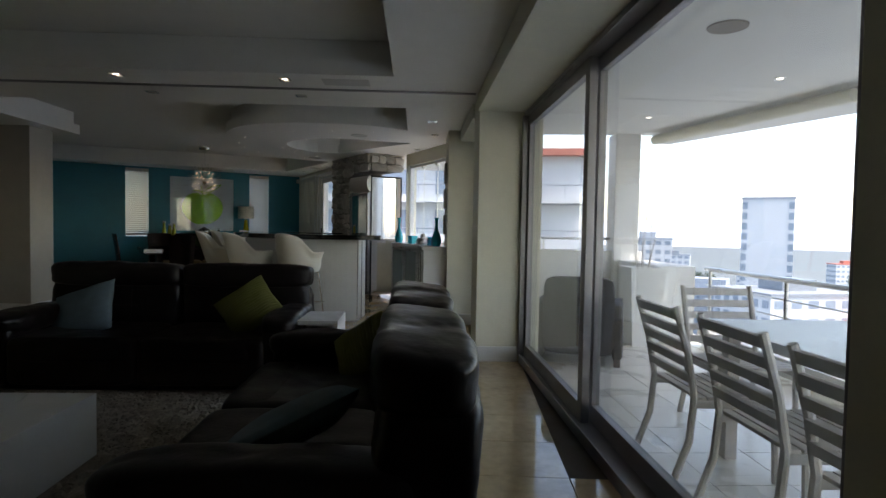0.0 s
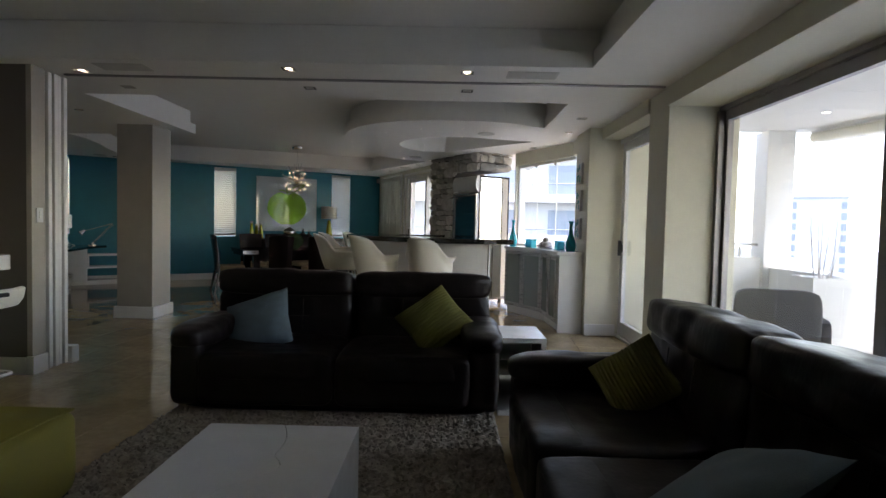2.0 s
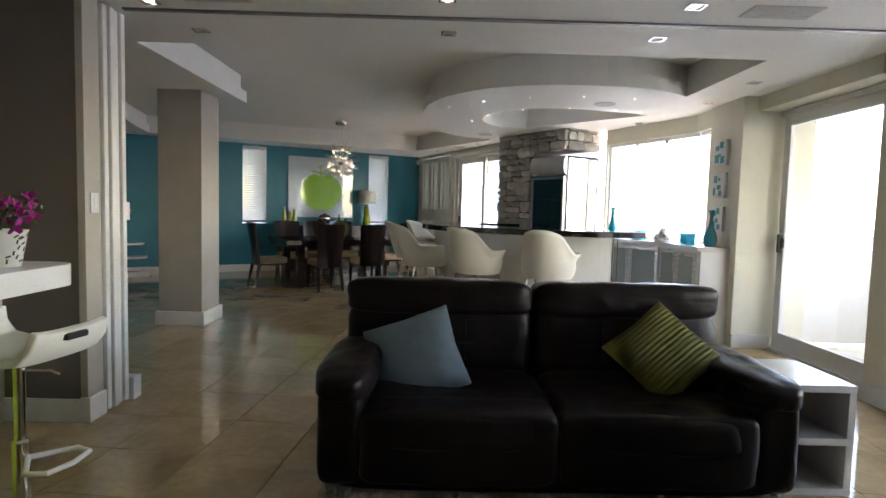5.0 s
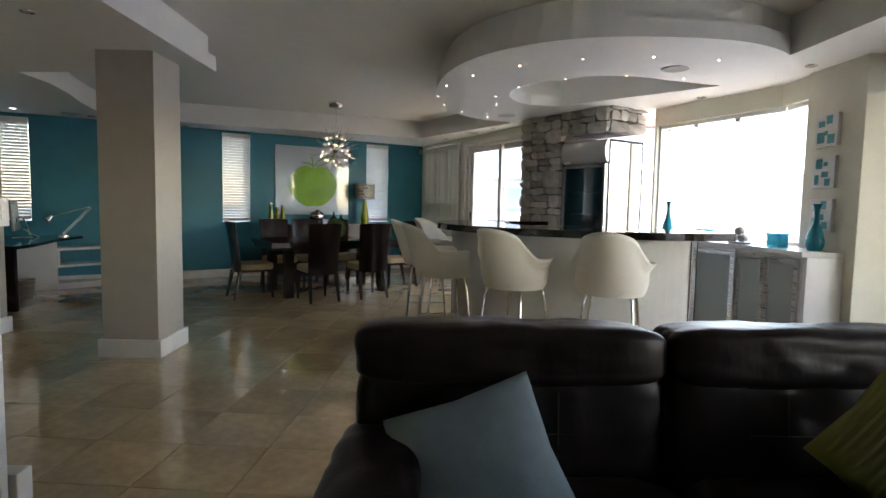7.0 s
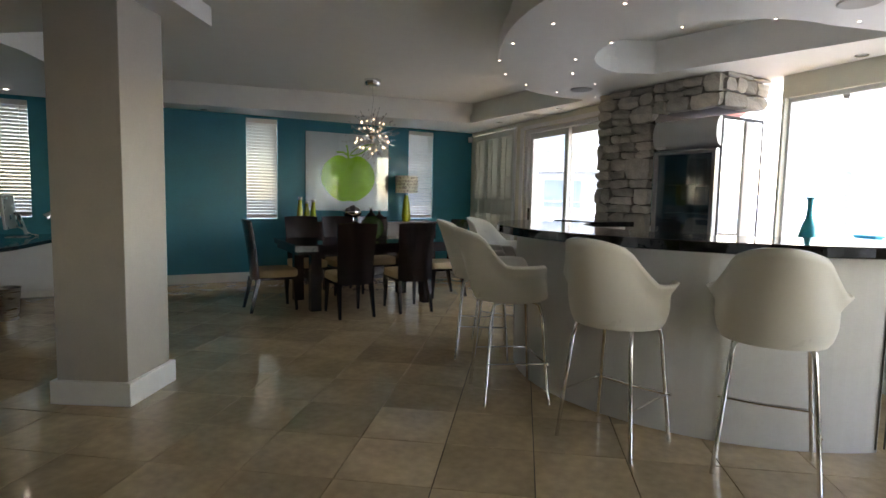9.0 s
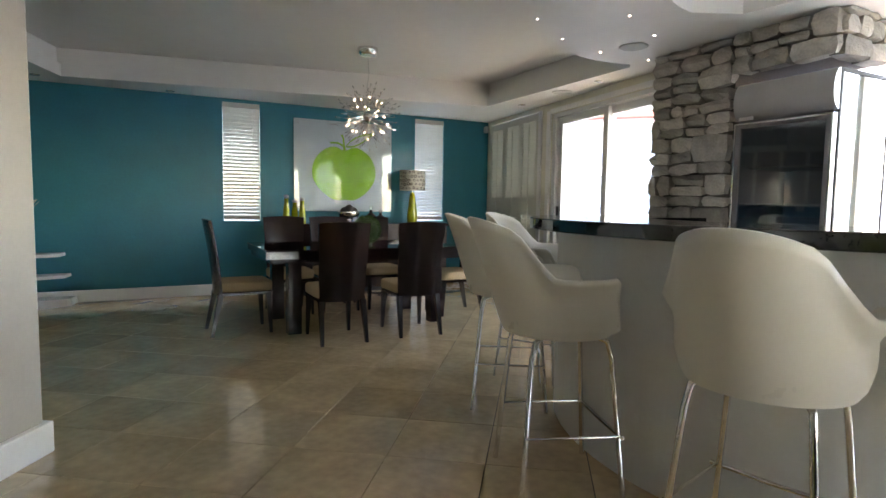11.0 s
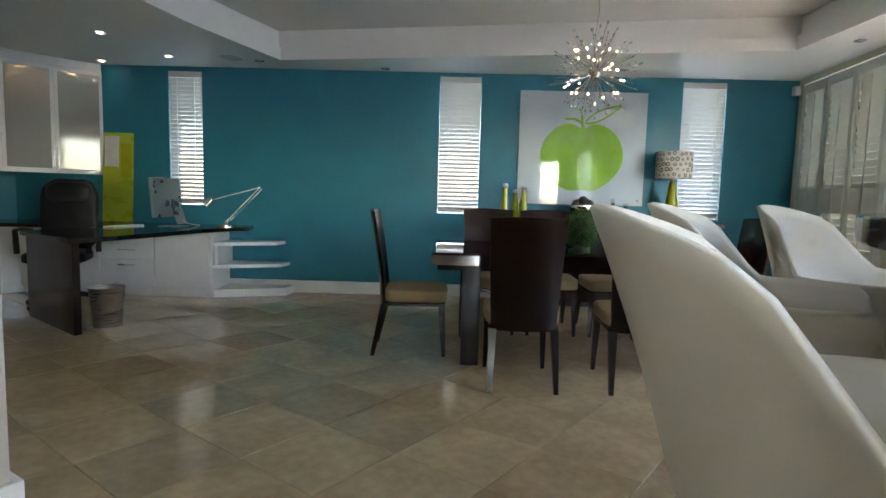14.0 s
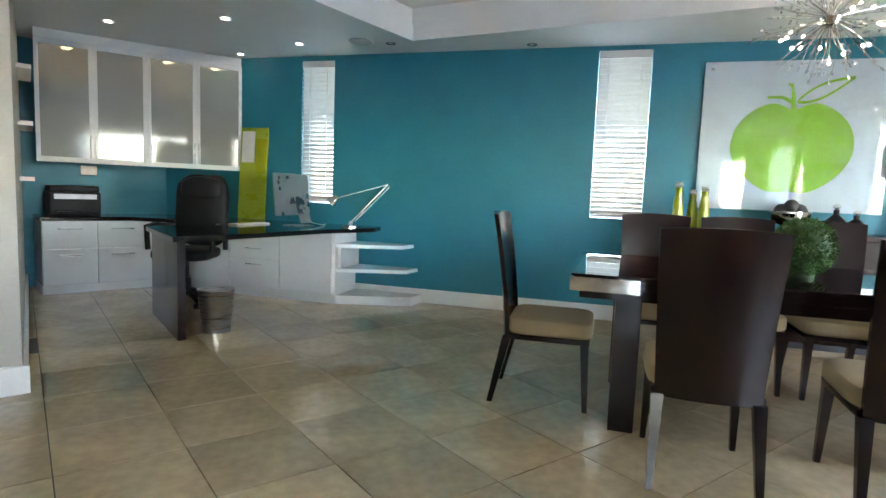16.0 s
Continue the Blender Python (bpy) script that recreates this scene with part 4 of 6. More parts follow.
add_tube(bm, [(-0.06, 0.03, 0.24), (-0.16, 0.05, 0.33), (-0.10, 0.05, 0.42)], 0.003, 5)
finish("leaves", bm, "leaf", pot)
bowl = tagged(lathe("bowl", [(0, 0.02), (0.05, 0.02), (0.06, 0.0), (0.075, 0.0), (0.07, 0.03), (0.18, 0.055), (0.27, 0.11), (0.26, 0.112), (0.17, 0.068), (0, 0.04)], "lime_glaze", None, pose(-4.70, 3.22, 1.02) @ Matrix.Diagonal((1.0, 0.55, 1.0, 1.0))), "lime green boat-shaped bowl on the counter", "bowl")

fold = thing("door_4", "white folding doors stacked open against the wall", "folding door", kind="structure")
for k in range(4):
    box("leaf", -4.84, -4.755 + 0.012 * (k % 2), 4.612 + 0.058 * k, 4.612 + 0.058 * k + 0.044, 0.012, SOFFIT - 0.014, "trim", fold, None, 0.008)
for y, z in ((4.525, 1.30), (4.95, 1.25)):
    sw = thing("light_switch", "white wall switch plate on the wall end", "switch", pose(-4.775 if y < 4.7 else -4.82, y, z))
    box("plate", 0.0, 0.010, -0.038, 0.038, -0.06, 0.06, "white", sw, None, 0.003)
    boxes("rocker", [(0.010, 0.014, -0.012, 0.012, 0.005, 0.03), (0.010, 0.014, -0.012, 0.012, -0.03, -0.005)], "trim", sw, None, 0.002)


# ---- dining ----
TAB = pose(-5.06, 9.98, 0, 0, 0, TEAL_ANGLE)             # x: along the table, y: towards the teal wall
TL, TW = 1.95, 1.08
table = thing("dining_table", "dark glossy dining table with a glass inlay top", "dining table", TAB)
boxes("top", [(0, TL, 0, TW, 0.715, 0.765)], "espresso", table, None, 0.003)
box("glass_top", -0.01, TL + 0.01, -0.01, TW + 0.01, 0.768, 0.780, glass_material("black_glass", (0.03, 0.02, 0.02), 0.01, 1.6, 0.5), table, None, 0.002)
boxes("apron", [(0.03, TL - 0.03, 0.03, TW - 0.03, 0.66, 0.714)], "espresso", table, None, 0.002)
for x in (0.20, TL - 0.32):
    for y in (0.10, TW - 0.22):
        box("leg", x, x + 0.12, y, y + 0.12, 0, 0.66, "espresso", table, None, 0.004)
box("corner_plate", -0.013, 0.30, -0.0135, -0.0105, 0.70, 0.765, "chrome", table, None, 0)


def dining_chair(m):
    """x across, the back at -y, seat towards +y."""
    c = thing("dining_chair", "dark glossy wooden dining chair with a beige seat", "dining chair", m, group="chairs round the table")
    bm = bmesh.new()
    nz, nx = 14, 8
    grid = {}
    for side_, off in ((0, 0.0), (1, 0.022)):
        for i in range(nx + 1):
            for j in range(nz + 1):
                u, q = i / nx * 2 - 1, j / nz
                z = 0.36 + 0.67 * q
                hw = 0.195 + 0.030 * q
                y = -0.215 - 0.085 * q ** 1.5 - 0.030 * (1 - u * u) + off
                grid[side_, i, j] = bm.verts.new((u * hw, y, z + 0.012 * (1 - u * u) * q))
    for i in range(nx):
        for j in range(nz):
            bm.faces.new([grid[0, a, b] for a, b in ((i, j), (i + 1, j), (i + 1, j + 1), (i, j + 1))])
            bm.faces.new([grid[1, a, b] for a, b in ((i, j), (i, j + 1), (i + 1, j + 1), (i + 1, j))])
    rim = [(i, 0) for i in range(nx)] + [(nx, j) for j in range(nz)] + [(i, nz) for i in range(nx, 0, -1)] + [(0, j) for j in range(nz, 0, -1)]
    for k, p in enumerate(rim):
        q = rim[(k + 1) % len(rim)]
        bm.faces.new((grid[0, p[0], p[1]], grid[0, q[0], q[1]], grid[1, q[0], q[1]], grid[1, p[0], p[1]]))
    finish("backrest", bm, "espresso", c, True)
    soft("seat", -0.225, 0.225, -0.205, 0.25, 0.385, 0.485, "seat", c, power=7, n=8, ripple=0.004)
    boxes("frame", [(-0.21, 0.21, -0.20, 0.23, 0.36, 0.39)], "espresso", c, None, 0.004)
    for x in (-0.185, 0.185):
        for y0, y1, w in ((-0.205, -0.285, 0.024), (0.205, 0.225, 0.022)):
            bm = bmesh.new()
            lo, hi = [], []
            for sx, sy in ((-1, -1), (1, -1), (1, 1), (-1, 1)):
                lo.append(bm.verts.new((x * 1.06 + sx * w * 0.55, y1 + sy * w * 0.6, 0)))
                hi.append(bm.verts.new((x + sx * w, y0 + sy * w, 0.37)))
            bm.faces.new(lo[::-1])
            bm.faces.new(hi)
            for k in range(4):
                bm.faces.new((lo[k], lo[(k + 1) % 4], hi[(k + 1) % 4], hi[k]))
            finish("leg", bm, "espresso", c, False, None, 0.004)
    return c


ch = dining_chair(TAB @ pose(0.56, -0.14, 0, 0, 0, 0))
for x, y, a in ((1.29, -0.13, -2), (0.45, TW + 0.13, 180), (0.97, TW + 0.15, 180), (1.49, TW + 0.14, 180), (-0.15, 0.48, -88), (TL + 0.15, 0.52, 90)):
    copy_thing(ch, TAB @ pose(x, y, 0, 0, 0, a))

ball = thing("boxwood_ball", "round green boxwood ball on the dining table", "plant ornament", TAB @ pose(1.08, 0.50, 0.78))
bm = bmesh.new()
bmesh.ops.create_icosphere(bm, subdivisions=3, radius=0.125)
finish("core", bm, "leaf", ball, True, pose(0, 0, 0.15))
bm = bmesh.new()
r4 = random.Random(2)
for k in range(2600):
    d = Vector((r4.gauss(0, 1), r4.gauss(0, 1), r4.gauss(0, 1))).normalized()
    t = d.orthogonal().normalized()
    t = (Matrix.Rotation(r4.uniform(0, 6.28), 3, d) @ t)
    p = d * r4.uniform(0.12, 0.145)
    tip = p + d * 0.016 + t * 0.008
    sd = d.cross(t) * 0.0045
    bm.faces.new([bm.verts.new(v) for v in (p - sd, p + sd, tip)])
finish("leaves", bm, "grass", ball, False, pose(0, 0, 0.15))
lathe("ring", [(0, 0), (0.06, 0), (0.06, 0.02), (0, 0.02)], "leaf", ball)

board = thing("sideboard", "dark glossy sideboard against the teal wall", "sideboard", TEAL)
boxes("body", [(0.95, 3.20, 0.03, 0.45, 0.06, 0.88)], "espresso", board, None, 0.004)
boxes("top", [(0.93, 3.22, 0.026, 0.47, 0.883, 0.925)], "espresso", board, None, 0.003)
boxes("plinth", [(1.0, 3.15, 0.06, 0.40, 0.0, 0.058)], "black", board)
for k in range(4):
    box("door", 0.96 + 0.559 * k, 0.96 + 0.559 * k + 0.552, 0.453, 0.468, 0.08, 0.86, "espresso", board, None, 0.003)


def on_board(s, d):
    return TEAL @ pose(s, d, 0.925)


lamp = thing("table_lamp", "lime ceramic lamp with a patterned drum shade", "table lamp", on_board(1.42, 0.26))
lathe("base", [(0, 0), (0.055, 0), (0.072, 0.03), (0.075, 0.10), (0.055, 0.28), (0.038, 0.40), (0.028, 0.44), (0, 0.44)], "lime_glaze", lamp)
tube("stem", [(0, 0, 0.44), (0, 0, 0.50)], 0.008, "chrome", lamp)
bm = bmesh.new()
add_lathe(bm, [(0.185, 0.47), (0.185, 0.75), (0.181, 0.75), (0.181, 0.47), (0.185, 0.47)], 40)
finish("shade", bm, "lampshade", lamp, True)
bm = bmesh.new()
for row in range(5):
    for k in range(20):
        a, z = (k + 0.5 * (row % 2) + r4.uniform(-0.2, 0.2)) * math.tau / 20, 0.50 + row * 0.055 + r4.uniform(-0.008, 0.008)
        s1 = r4.uniform(0.012, 0.024)
        for q in range(8):
            w0, w1 = q * math.tau / 8, (q + 1) * math.tau / 8
            quad = []
            for w, s2 in ((w0, s1), (w1, s1), (w1, s1 * 0.55), (w0, s1 * 0.55)):
                aa = a + s2 * math.cos(w) / 0.186
                quad.append(bm.verts.new((0.1865 * math.cos(aa), 0.1865 * math.sin(aa), z + s2 * math.sin(w))))
            bm.faces.new(quad)
tagged(finish("pattern", bm, "dark_print", lamp), kind="stuff")
for s, d, h in ((3.22, 0.30, 0.36), (3.10, 0.24, 0.30), (3.02, 0.32, 0.33)):
    v = thing("figure_vase", "tall lime green bottle with a silver ball stopper", "bottle", on_board(s, d), group="bottles on the sideboard")
    lathe("bottle", [(0, 0), (0.048, 0), (0.050, 0.04), (0.040, h * 0.5), (0.026, h * 0.8), (0.030, h * 0.86), (0.030, h * 0.9), (0, h * 0.9)], "lime_glaze", v, sides=20)
    lathe("stopper", [(0, h * 0.88), (0.022, h * 0.89), (0.035, h * 0.95), (0.030, h * 1.01), (0.018, h * 1.03), (0, h * 1.03)], "steel", v, sides=20)
bw = thing("silver_bowl", "hammered silver pedestal bowl filled with dark balls", "bowl", on_board(2.38, 0.28))
lathe("bowl", [(0, 0), (0.07, 0), (0.05, 0.02), (0.04, 0.04), (0.12, 0.07), (0.155, 0.13), (0.15, 0.16), (0.14, 0.16), (0.10, 0.09), (0, 0.07)], "chrome", bw)
for x, y, z in ((0.06, 0, 0.165), (-0.06, 0.03, 0.165), (0, -0.06, 0.165), (0, 0.03, 0.20)):
    bm = bmesh.new()
    bmesh.ops.create_icosphere(bm, subdivisions=2, radius=0.058)
    finish("ball", bm, "wicker", bw, True, pose(x, y, z))
for s, d, h in ((2.05, 0.26, 0.20), (1.93, 0.32, 0.16)):
    v = thing("decanter", "dark glass decanter with a round stopper", "decanter", on_board(s, d), group="decanters on the sideboard")
    lathe("body", [(0, 0), (0.06, 0), (0.078, 0.03), (0.07, h * 0.5), (0.02, h * 0.75), (0.022, h * 0.95), (0, h * 0.95)], "black", v, sides=22)
    lathe("stopper", [(0, h * 0.95), (0.028, h * 1.03), (0.028, h * 1.12), (0, h * 1.2)], "clear", v, sides=16)

# apple picture behind acrylic
pic = thing("wall_picture", "framed print of a bright green apple behind acrylic", "picture", TEAL)
S0, S1, Z0, Z1 = 1.66, 3.06, 1.085, 2.325
box("panel", S0, S1, 0.022, 0.034, Z0, Z1, "print", pic, None, 0.001)
cx, cz = (S0 + S1) / 2, (Z0 + Z1) / 2 - 0.10


def flat_shape(name, pts, mat, d):
    bm = bmesh.new()
    bm.faces.new([bm.verts.new((x, d, z)) for x, z in pts])
    bmesh.ops.triangulate(bm, faces=bm.faces)
    finish(name, bm, mat, pic)


outline = []
for k in range(72):
    a = math.tau * k / 72
    c, s_ = math.cos(a), math.sin(a)
    r = 0.44 * (1 - 0.05 * abs(s_) ** 3)
    x, z = r * 1.04 * c * (1 - 0.20 * max(0, -s_) ** 1.5), r * 0.94 * s_
    dip = math.exp(-(x / 0.10) ** 2)
    z -= (0.075 * dip if s_ > 0 else -0.035 * dip)
    z += 0.02 * abs(c) * (s_ > 0)
    outline.append((cx + x, cz + z))
flat_shape("apple", outline, "apple", 0.0352)
top_z = cz + 0.335
flat_shape("stalk", [(cx - 0.02, top_z - 0.02), (cx + 0.02, top_z - 0.02), (cx + 0.03, top_z + 0.16), (cx + 0.065, top_z + 0.20), (cx + 0.02, top_z + 0.20), (cx + 0.0, top_z + 0.10)], "apple", 0.0354)
flat_shape("sepal", [(cx + 0.0, top_z + 0.02), (cx + 0.10, top_z + 0.075), (cx + 0.20, top_z + 0.075), (cx + 0.21, top_z + 0.095), (cx + 0.09, top_z + 0.10), (cx - 0.01, top_z + 0.05)], "apple", 0.0356)
bm = bmesh.new()
leaf = []
for k in range(25):
    q = k / 24
    x = cx - 0.02 - 0.40 * q
    mid, w = top_z + 0.05 + 0.19 * q, 0.055 * math.sin(math.pi * q ** 0.8)
    leaf.append((x, mid + w, mid - w))
for sgn in (1, 2):
    pts = [(a[0], a[sgn]) for a in leaf]
    for p, q in zip(pts, pts[1:]):
        bm.faces.new([bm.verts.new((x, 0.0358, z)) for x, z in ((p[0], p[1] - 0.011), (q[0], q[1] - 0.011), (q[0], q[1] + 0.011), (p[0], p[1] + 0.011))])
finish("leaf_outline", bm, "apple", pic)
for s in (S0 + 0.06, S1 - 0.06):
    for z in (Z0 + 0.06, Z1 - 0.06):
        bm = bmesh.new()
        add_lathe(bm, [(0, 0), (0.012, 0), (0.012, 0.045), (0, 0.045)], 14)
        finish("standoff", bm, "chrome", pic, True, pose(s, 0.0, z, -90, 0, 0))
box("acrylic_sheet", S0, S1, 0.0375, 0.0415, Z0, Z1, "glass", pic, None, 0)

# chandelier
chan = thing("chandelier", "chrome spray chandelier with crystal drops and lit bulbs", "chandelier", pose(-4.45, 11.21, 0))
lathe("canopy", [(0, CEILING), (0.105, CEILING), (0.105, CEILING - 0.05), (0.085, CEILING - 0.075), (0, CEILING - 0.08)], "chrome", chan)
CZ = 2.10
tube("cord", [(0, 0, CEILING - 0.07), (0.015, 0.0, 2.55), (-0.01, 0.01, 2.40), (0, 0, CZ)], 0.003, "steel", chan, sides=6)
lathe("hub", [(0, CZ - 0.05), (0.035, CZ - 0.035), (0.05, CZ), (0.035, CZ + 0.035), (0, CZ + 0.05)], "chrome", chan)
stems, drops, bulbs = bmesh.new(), bmesh.new(), bmesh.new()
r5 = random.Random(11)
gold = math.pi * (3 - math.sqrt(5))
N = 110
for k in range(N):
    z = 1 - 2 * (k + 0.5) / N
    rad = math.sqrt(1 - z * z)
    d = Vector((rad * math.cos(k * gold), rad * math.sin(k * gold), z))
    d = (d + Vector((r5.uniform(-1, 1), r5.uniform(-1, 1), r5.uniform(-1, 1))) * 0.12).normalized()
    lit = k % 4 == 0
    ln = r5.uniform(0.19, 0.24) if lit else r5.uniform(0.27, 0.38)
    bend = d.orthogonal().normalized() * r5.uniform(-0.05, 0.05)
    tip = Vector((0, 0, CZ)) + d * ln
    add_tube(stems, [Vector((0, 0, CZ)) + d * 0.04, Vector((0, 0, CZ)) + d * ln * 0.6 + bend * 0.6, tip], 0.0018, 4)
    bmx = bulbs if lit else drops
    made = bmesh.ops.create_icosphere(bmx, subdivisions=1, radius=0.009 if lit else 0.008)["verts"]
    q = d.to_track_quat("Z", "Y").to_matrix()
    for v in made:
        v.co = tip + q @ Vector((v.co.x, v.co.y, v.co.z * (1.3 if lit else 2.0)))
    if not lit:
        for w in (0.72, 0.85):
            p0 = Vector((0, 0, CZ)) + d * ln * w + bend * 0.4
            made = bmesh.ops.create_icosphere(bmx, subdivisions=1, radius=0.007)["verts"]
            off = Vector((r5.uniform(-1, 1), r5.uniform(-1, 1), r5.uniform(-1, 1))) * 0.02
            for v in made:
                v.co = v.co + p0 + off
tagged(finish("stems", stems, "chrome", chan), kind="stuff")
tagged(finish("crystal_drops", drops, "clear", chan), kind="stuff")
tagged(finish("bulbs", bulbs, "bulb_glow", chan, True), kind="stuff")

# ---- office ----
desk = thing("desk", "black topped office desk on a dark panel leg", "desk")
tip = on_teal(6.02, 0.05)
DT = [tip, on_teal(5.98, 0.30), (-8.05, 10.35), (-7.72, 9.35), (-7.66, 8.96), (-8.74, 9.06), (-8.92, 9.95), on_teal(7.7, 0.62), (-10.02, 9.25), (-10.02, 8.47), (-10.60, 8.47), (-10.60, 9.74)]
prism("top", DT, 0.715, 0.755, "granite", parent=desk, bevel=0.004)
prism("panel_leg", [(-7.70, 9.00), (-7.71, 9.06), (-8.72, 9.17), (-8.72, 9.10)], 0.0, 0.713, "espresso", parent=desk, bevel=0.003)
unit = thing("drawer_unit", "white drawer cabinets along the teal wall", "cabinet", TEAL)
boxes("body", [(6.30, 8.35, 0.025, 0.50, 0.08, 0.712)], "white", unit, None, 0.003)
boxes("plinth", [(6.30, 8.35, 0.03, 0.47, 0.0, 0.078)], "trim", unit)
for s0, s1, split in ((6.33, 6.90, 0), (6.91, 7.48, 1), (7.49, 8.05, 1)):
    for z0, z1 in (((0.10, 0.70),) if not split else ((0.10, 0.39), (0.40, 0.55), (0.56, 0.70))):
        box("drawer", s0, s1, 0.503, 0.522, z0, z1, "white", unit, None, 0.003)
        if split:
            box("handle", (s0 + s1) / 2 - 0.09, (s0 + s1) / 2 + 0.09, 0.53, 0.545, z1 - 0.06, z1 - 0.048, "steel", unit, None, 0.003)
shelves = thing("corner_shelves", "white floating corner shelves beside the desk", "shelf", TEAL)
for z0, z1, e in ((0.0, 0.085, 0.10), (0.315, 0.350, 0.05), (0.555, 0.590, 0.0)):
    prism("shelf", [(6.298, 0.024), (5.66 - e, 0.024), (5.70 - e, 0.24), (5.78 - e, 0.27), (6.298, 0.48)], z0, z1, "white", parent=shelves, bevel=0.003)
box("side", 6.268, 6.297, 0.024, 0.44, 0.35, 0.555, "white", shelves, None, 0.002)

low = thing("base_cabinet", "white base drawers under the black office counter", "cabinet")
boxes("body", [(-10.60, -10.06, 8.48, 9.68, 0.08, 0.712)], "white", low, None, 0.003)
boxes("plinth", [(-10.58, -10.08, 8.48, 9.68, 0.0, 0.078)], "trim", low)
for k in range(2):
    for z0, z1 in ((0.09, 0.44), (0.45, 0.70)):
        y0 = 8.485 + 0.46 * k
        box("drawer", -10.058, -10.036, y0, y0 + 0.452, z0, z1, "white", low, None, 0.003)
        box("handle", -10.025, -10.012, y0 + 0.12, y0 + 0.33, z1 - 0.07, z1 - 0.055, "steel", low, None, 0.003)
upper = thing("wall_cabinet", "white wall cabinet with lit frosted glass doors", "wall cabinet", pose(-10.03, 8.46, 0, 0, 0, -8.5))
UW, U0, U1 = 1.86, 1.29, 2.41
boxes("body", [(-0.37, -0.02, 0, 0.02, U0, U1), (-0.37, -0.02, UW - 0.02, UW, U0, U1), (-0.37, -0.02, 0.02, UW - 0.02, U0, U0 + 0.02), (-0.37, -0.02, 0.02, UW - 0.02, U1 - 0.02, U1), (-0.37, -0.36, 0.02, UW - 0.02, U0 + 0.02, U1 - 0.02), (-0.35, -0.05, 0.02, UW - 0.02, 1.64, 1.66), (-0.35, -0.05, 0.02, UW - 0.02, 2.0, 2.02), (-0.37, 0.0, 0, UW, U1 + 0.002, SOFFIT - 0.003)], "white", upper, None, 0.002)
for k in range(4):
    w = UW / 4 - 0.003
    y0 = UW / 4 * k
    boxes("door", [(-0.016, 0.006, y0, y0 + 0.035, U0 - 0.01, U1), (-0.016, 0.006, y0 + w - 0.035, y0 + w, U0 - 0.01, U1), (-0.016, 0.006, y0 + 0.035, y0 + w - 0.035, U0 - 0.01, U0 + 0.04), (-0.016, 0.006, y0 + 0.035, y0 + w - 0.035, U1 - 0.05, U1)], "alu_white", upper, None, 0.002)
    box("door_glass", -0.010, -0.002, y0 + 0.033, y0 + w - 0.033, U0 + 0.035, U1 - 0.045, "frost_lit", upper, None, 0)
    hy = y0 + (w - 0.018 if k % 2 == 0 else 0.018)
    box("handle", 0.007, 0.025, hy - 0.008, hy + 0.008, U0 + 0.04, U0 + 0.26, "steel", upper, None, 0.004)
for y in (0.25, 1.15, 1.62):
    box("cabinet_lamp", -0.24, -0.16, y - 0.04, y + 0.04, U1 - 0.035, U1 - 0.022, "cab_glow", upper, None, 0)

oc = thing("office_chair", "black high-back swivel office chair", "office chair", pose(-8.99, 9.47, 0, 0, 0, 50))
for k in range(5):
    a = radians(72 * k + 20)
    tube("base_arm", [(0, 0, 0.12), (0.16 * math.cos(a), 0.16 * math.sin(a), 0.105), (0.29 * math.cos(a), 0.29 * math.sin(a), 0.075)], [0.034, 0.026, 0.018], "black", oc)
    bm = bmesh.new()
    add_lathe(bm, [(0, -0.022), (0.026, -0.022), (0.03, 0), (0.026, 0.022), (0, 0.022)], 14)
    finish("castor", bm, "black", oc, True, pose(0.29 * math.cos(a), 0.29 * math.sin(a), 0.03, 90, 0, math.degrees(a)))
lathe("column", [(0, 0.09), (0.034, 0.09), (0.034, 0.25), (0.02, 0.26), (0.02, 0.42), (0, 0.42)], "black", oc)
soft("seat", -0.26, 0.26, -0.26, 0.26, 0.42, 0.54, "black", oc, power=4, n=10, ripple=0.008)
soft("backrest", -0.255, 0.255, 0.20, 0.34, 0.55, 1.26, "black", oc, pose(0, 0, 0, -7, 0, 0), power=4, n=12, ripple=0.02, freq=4)
soft("head_pillow", -0.20, 0.20, 0.17, 0.30, 1.0, 1.23, "black", oc, pose(0, 0, 0, -7, 0, 0), power=3, n=10, ripple=0.01)
for x in (-0.29, 0.29):
    tube("armrest", [(x, 0.18, 0.50), (x, 0.20, 0.72), (x, 0.0, 0.74), (x, -0.16, 0.73), (x, -0.14, 0.52)], 0.024, "black", oc)
mon = thing("computer", "grey aluminium desktop computer seen from behind", "computer", pose(-8.62, 10.36, 0.755, 0, 0, 118))
box("screen", -0.27, 0.27, -0.012, 0.016, 0.10, 0.50, "screen_back", mon, pose(0, 0, 0, -5, 0, 0), 0.008)
box("display", -0.26, 0.26, 0.017, 0.019, 0.16, 0.49, "black", mon, pose(0, 0, 0, -5, 0, 0), 0)
boxes("stand", [(-0.10, 0.10, -0.16, 0.06, 0.0, 0.006)], "screen_back", mon, None, 0.002)
box("neck", -0.09, 0.09, -0.10, -0.092, 0.0, 0.27, "screen_back", mon, pose(0, -0.05, 0.0, -18, 0, 0), 0.002)
tube("cable", [(0, -0.06, 0.12), (0.05, -0.18, 0.03), (0.18, -0.22, 0.008), (0.32, -0.16, 0.008)], 0.004, "shell", mon, sides=6)
kb = tagged(box("keyboard", -0.21, 0.21, -0.06, 0.06, 0, 0.014, "alu_white", None, pose(-8.78, 9.98, 0.755, 0, 0, 112), 0.004), "slim white keyboard on the desk", "keyboard")
dl = thing("desk_lamp", "chrome articulated desk lamp", "desk lamp", pose(-8.28, 10.80, 0.755, 0, 0, 48))
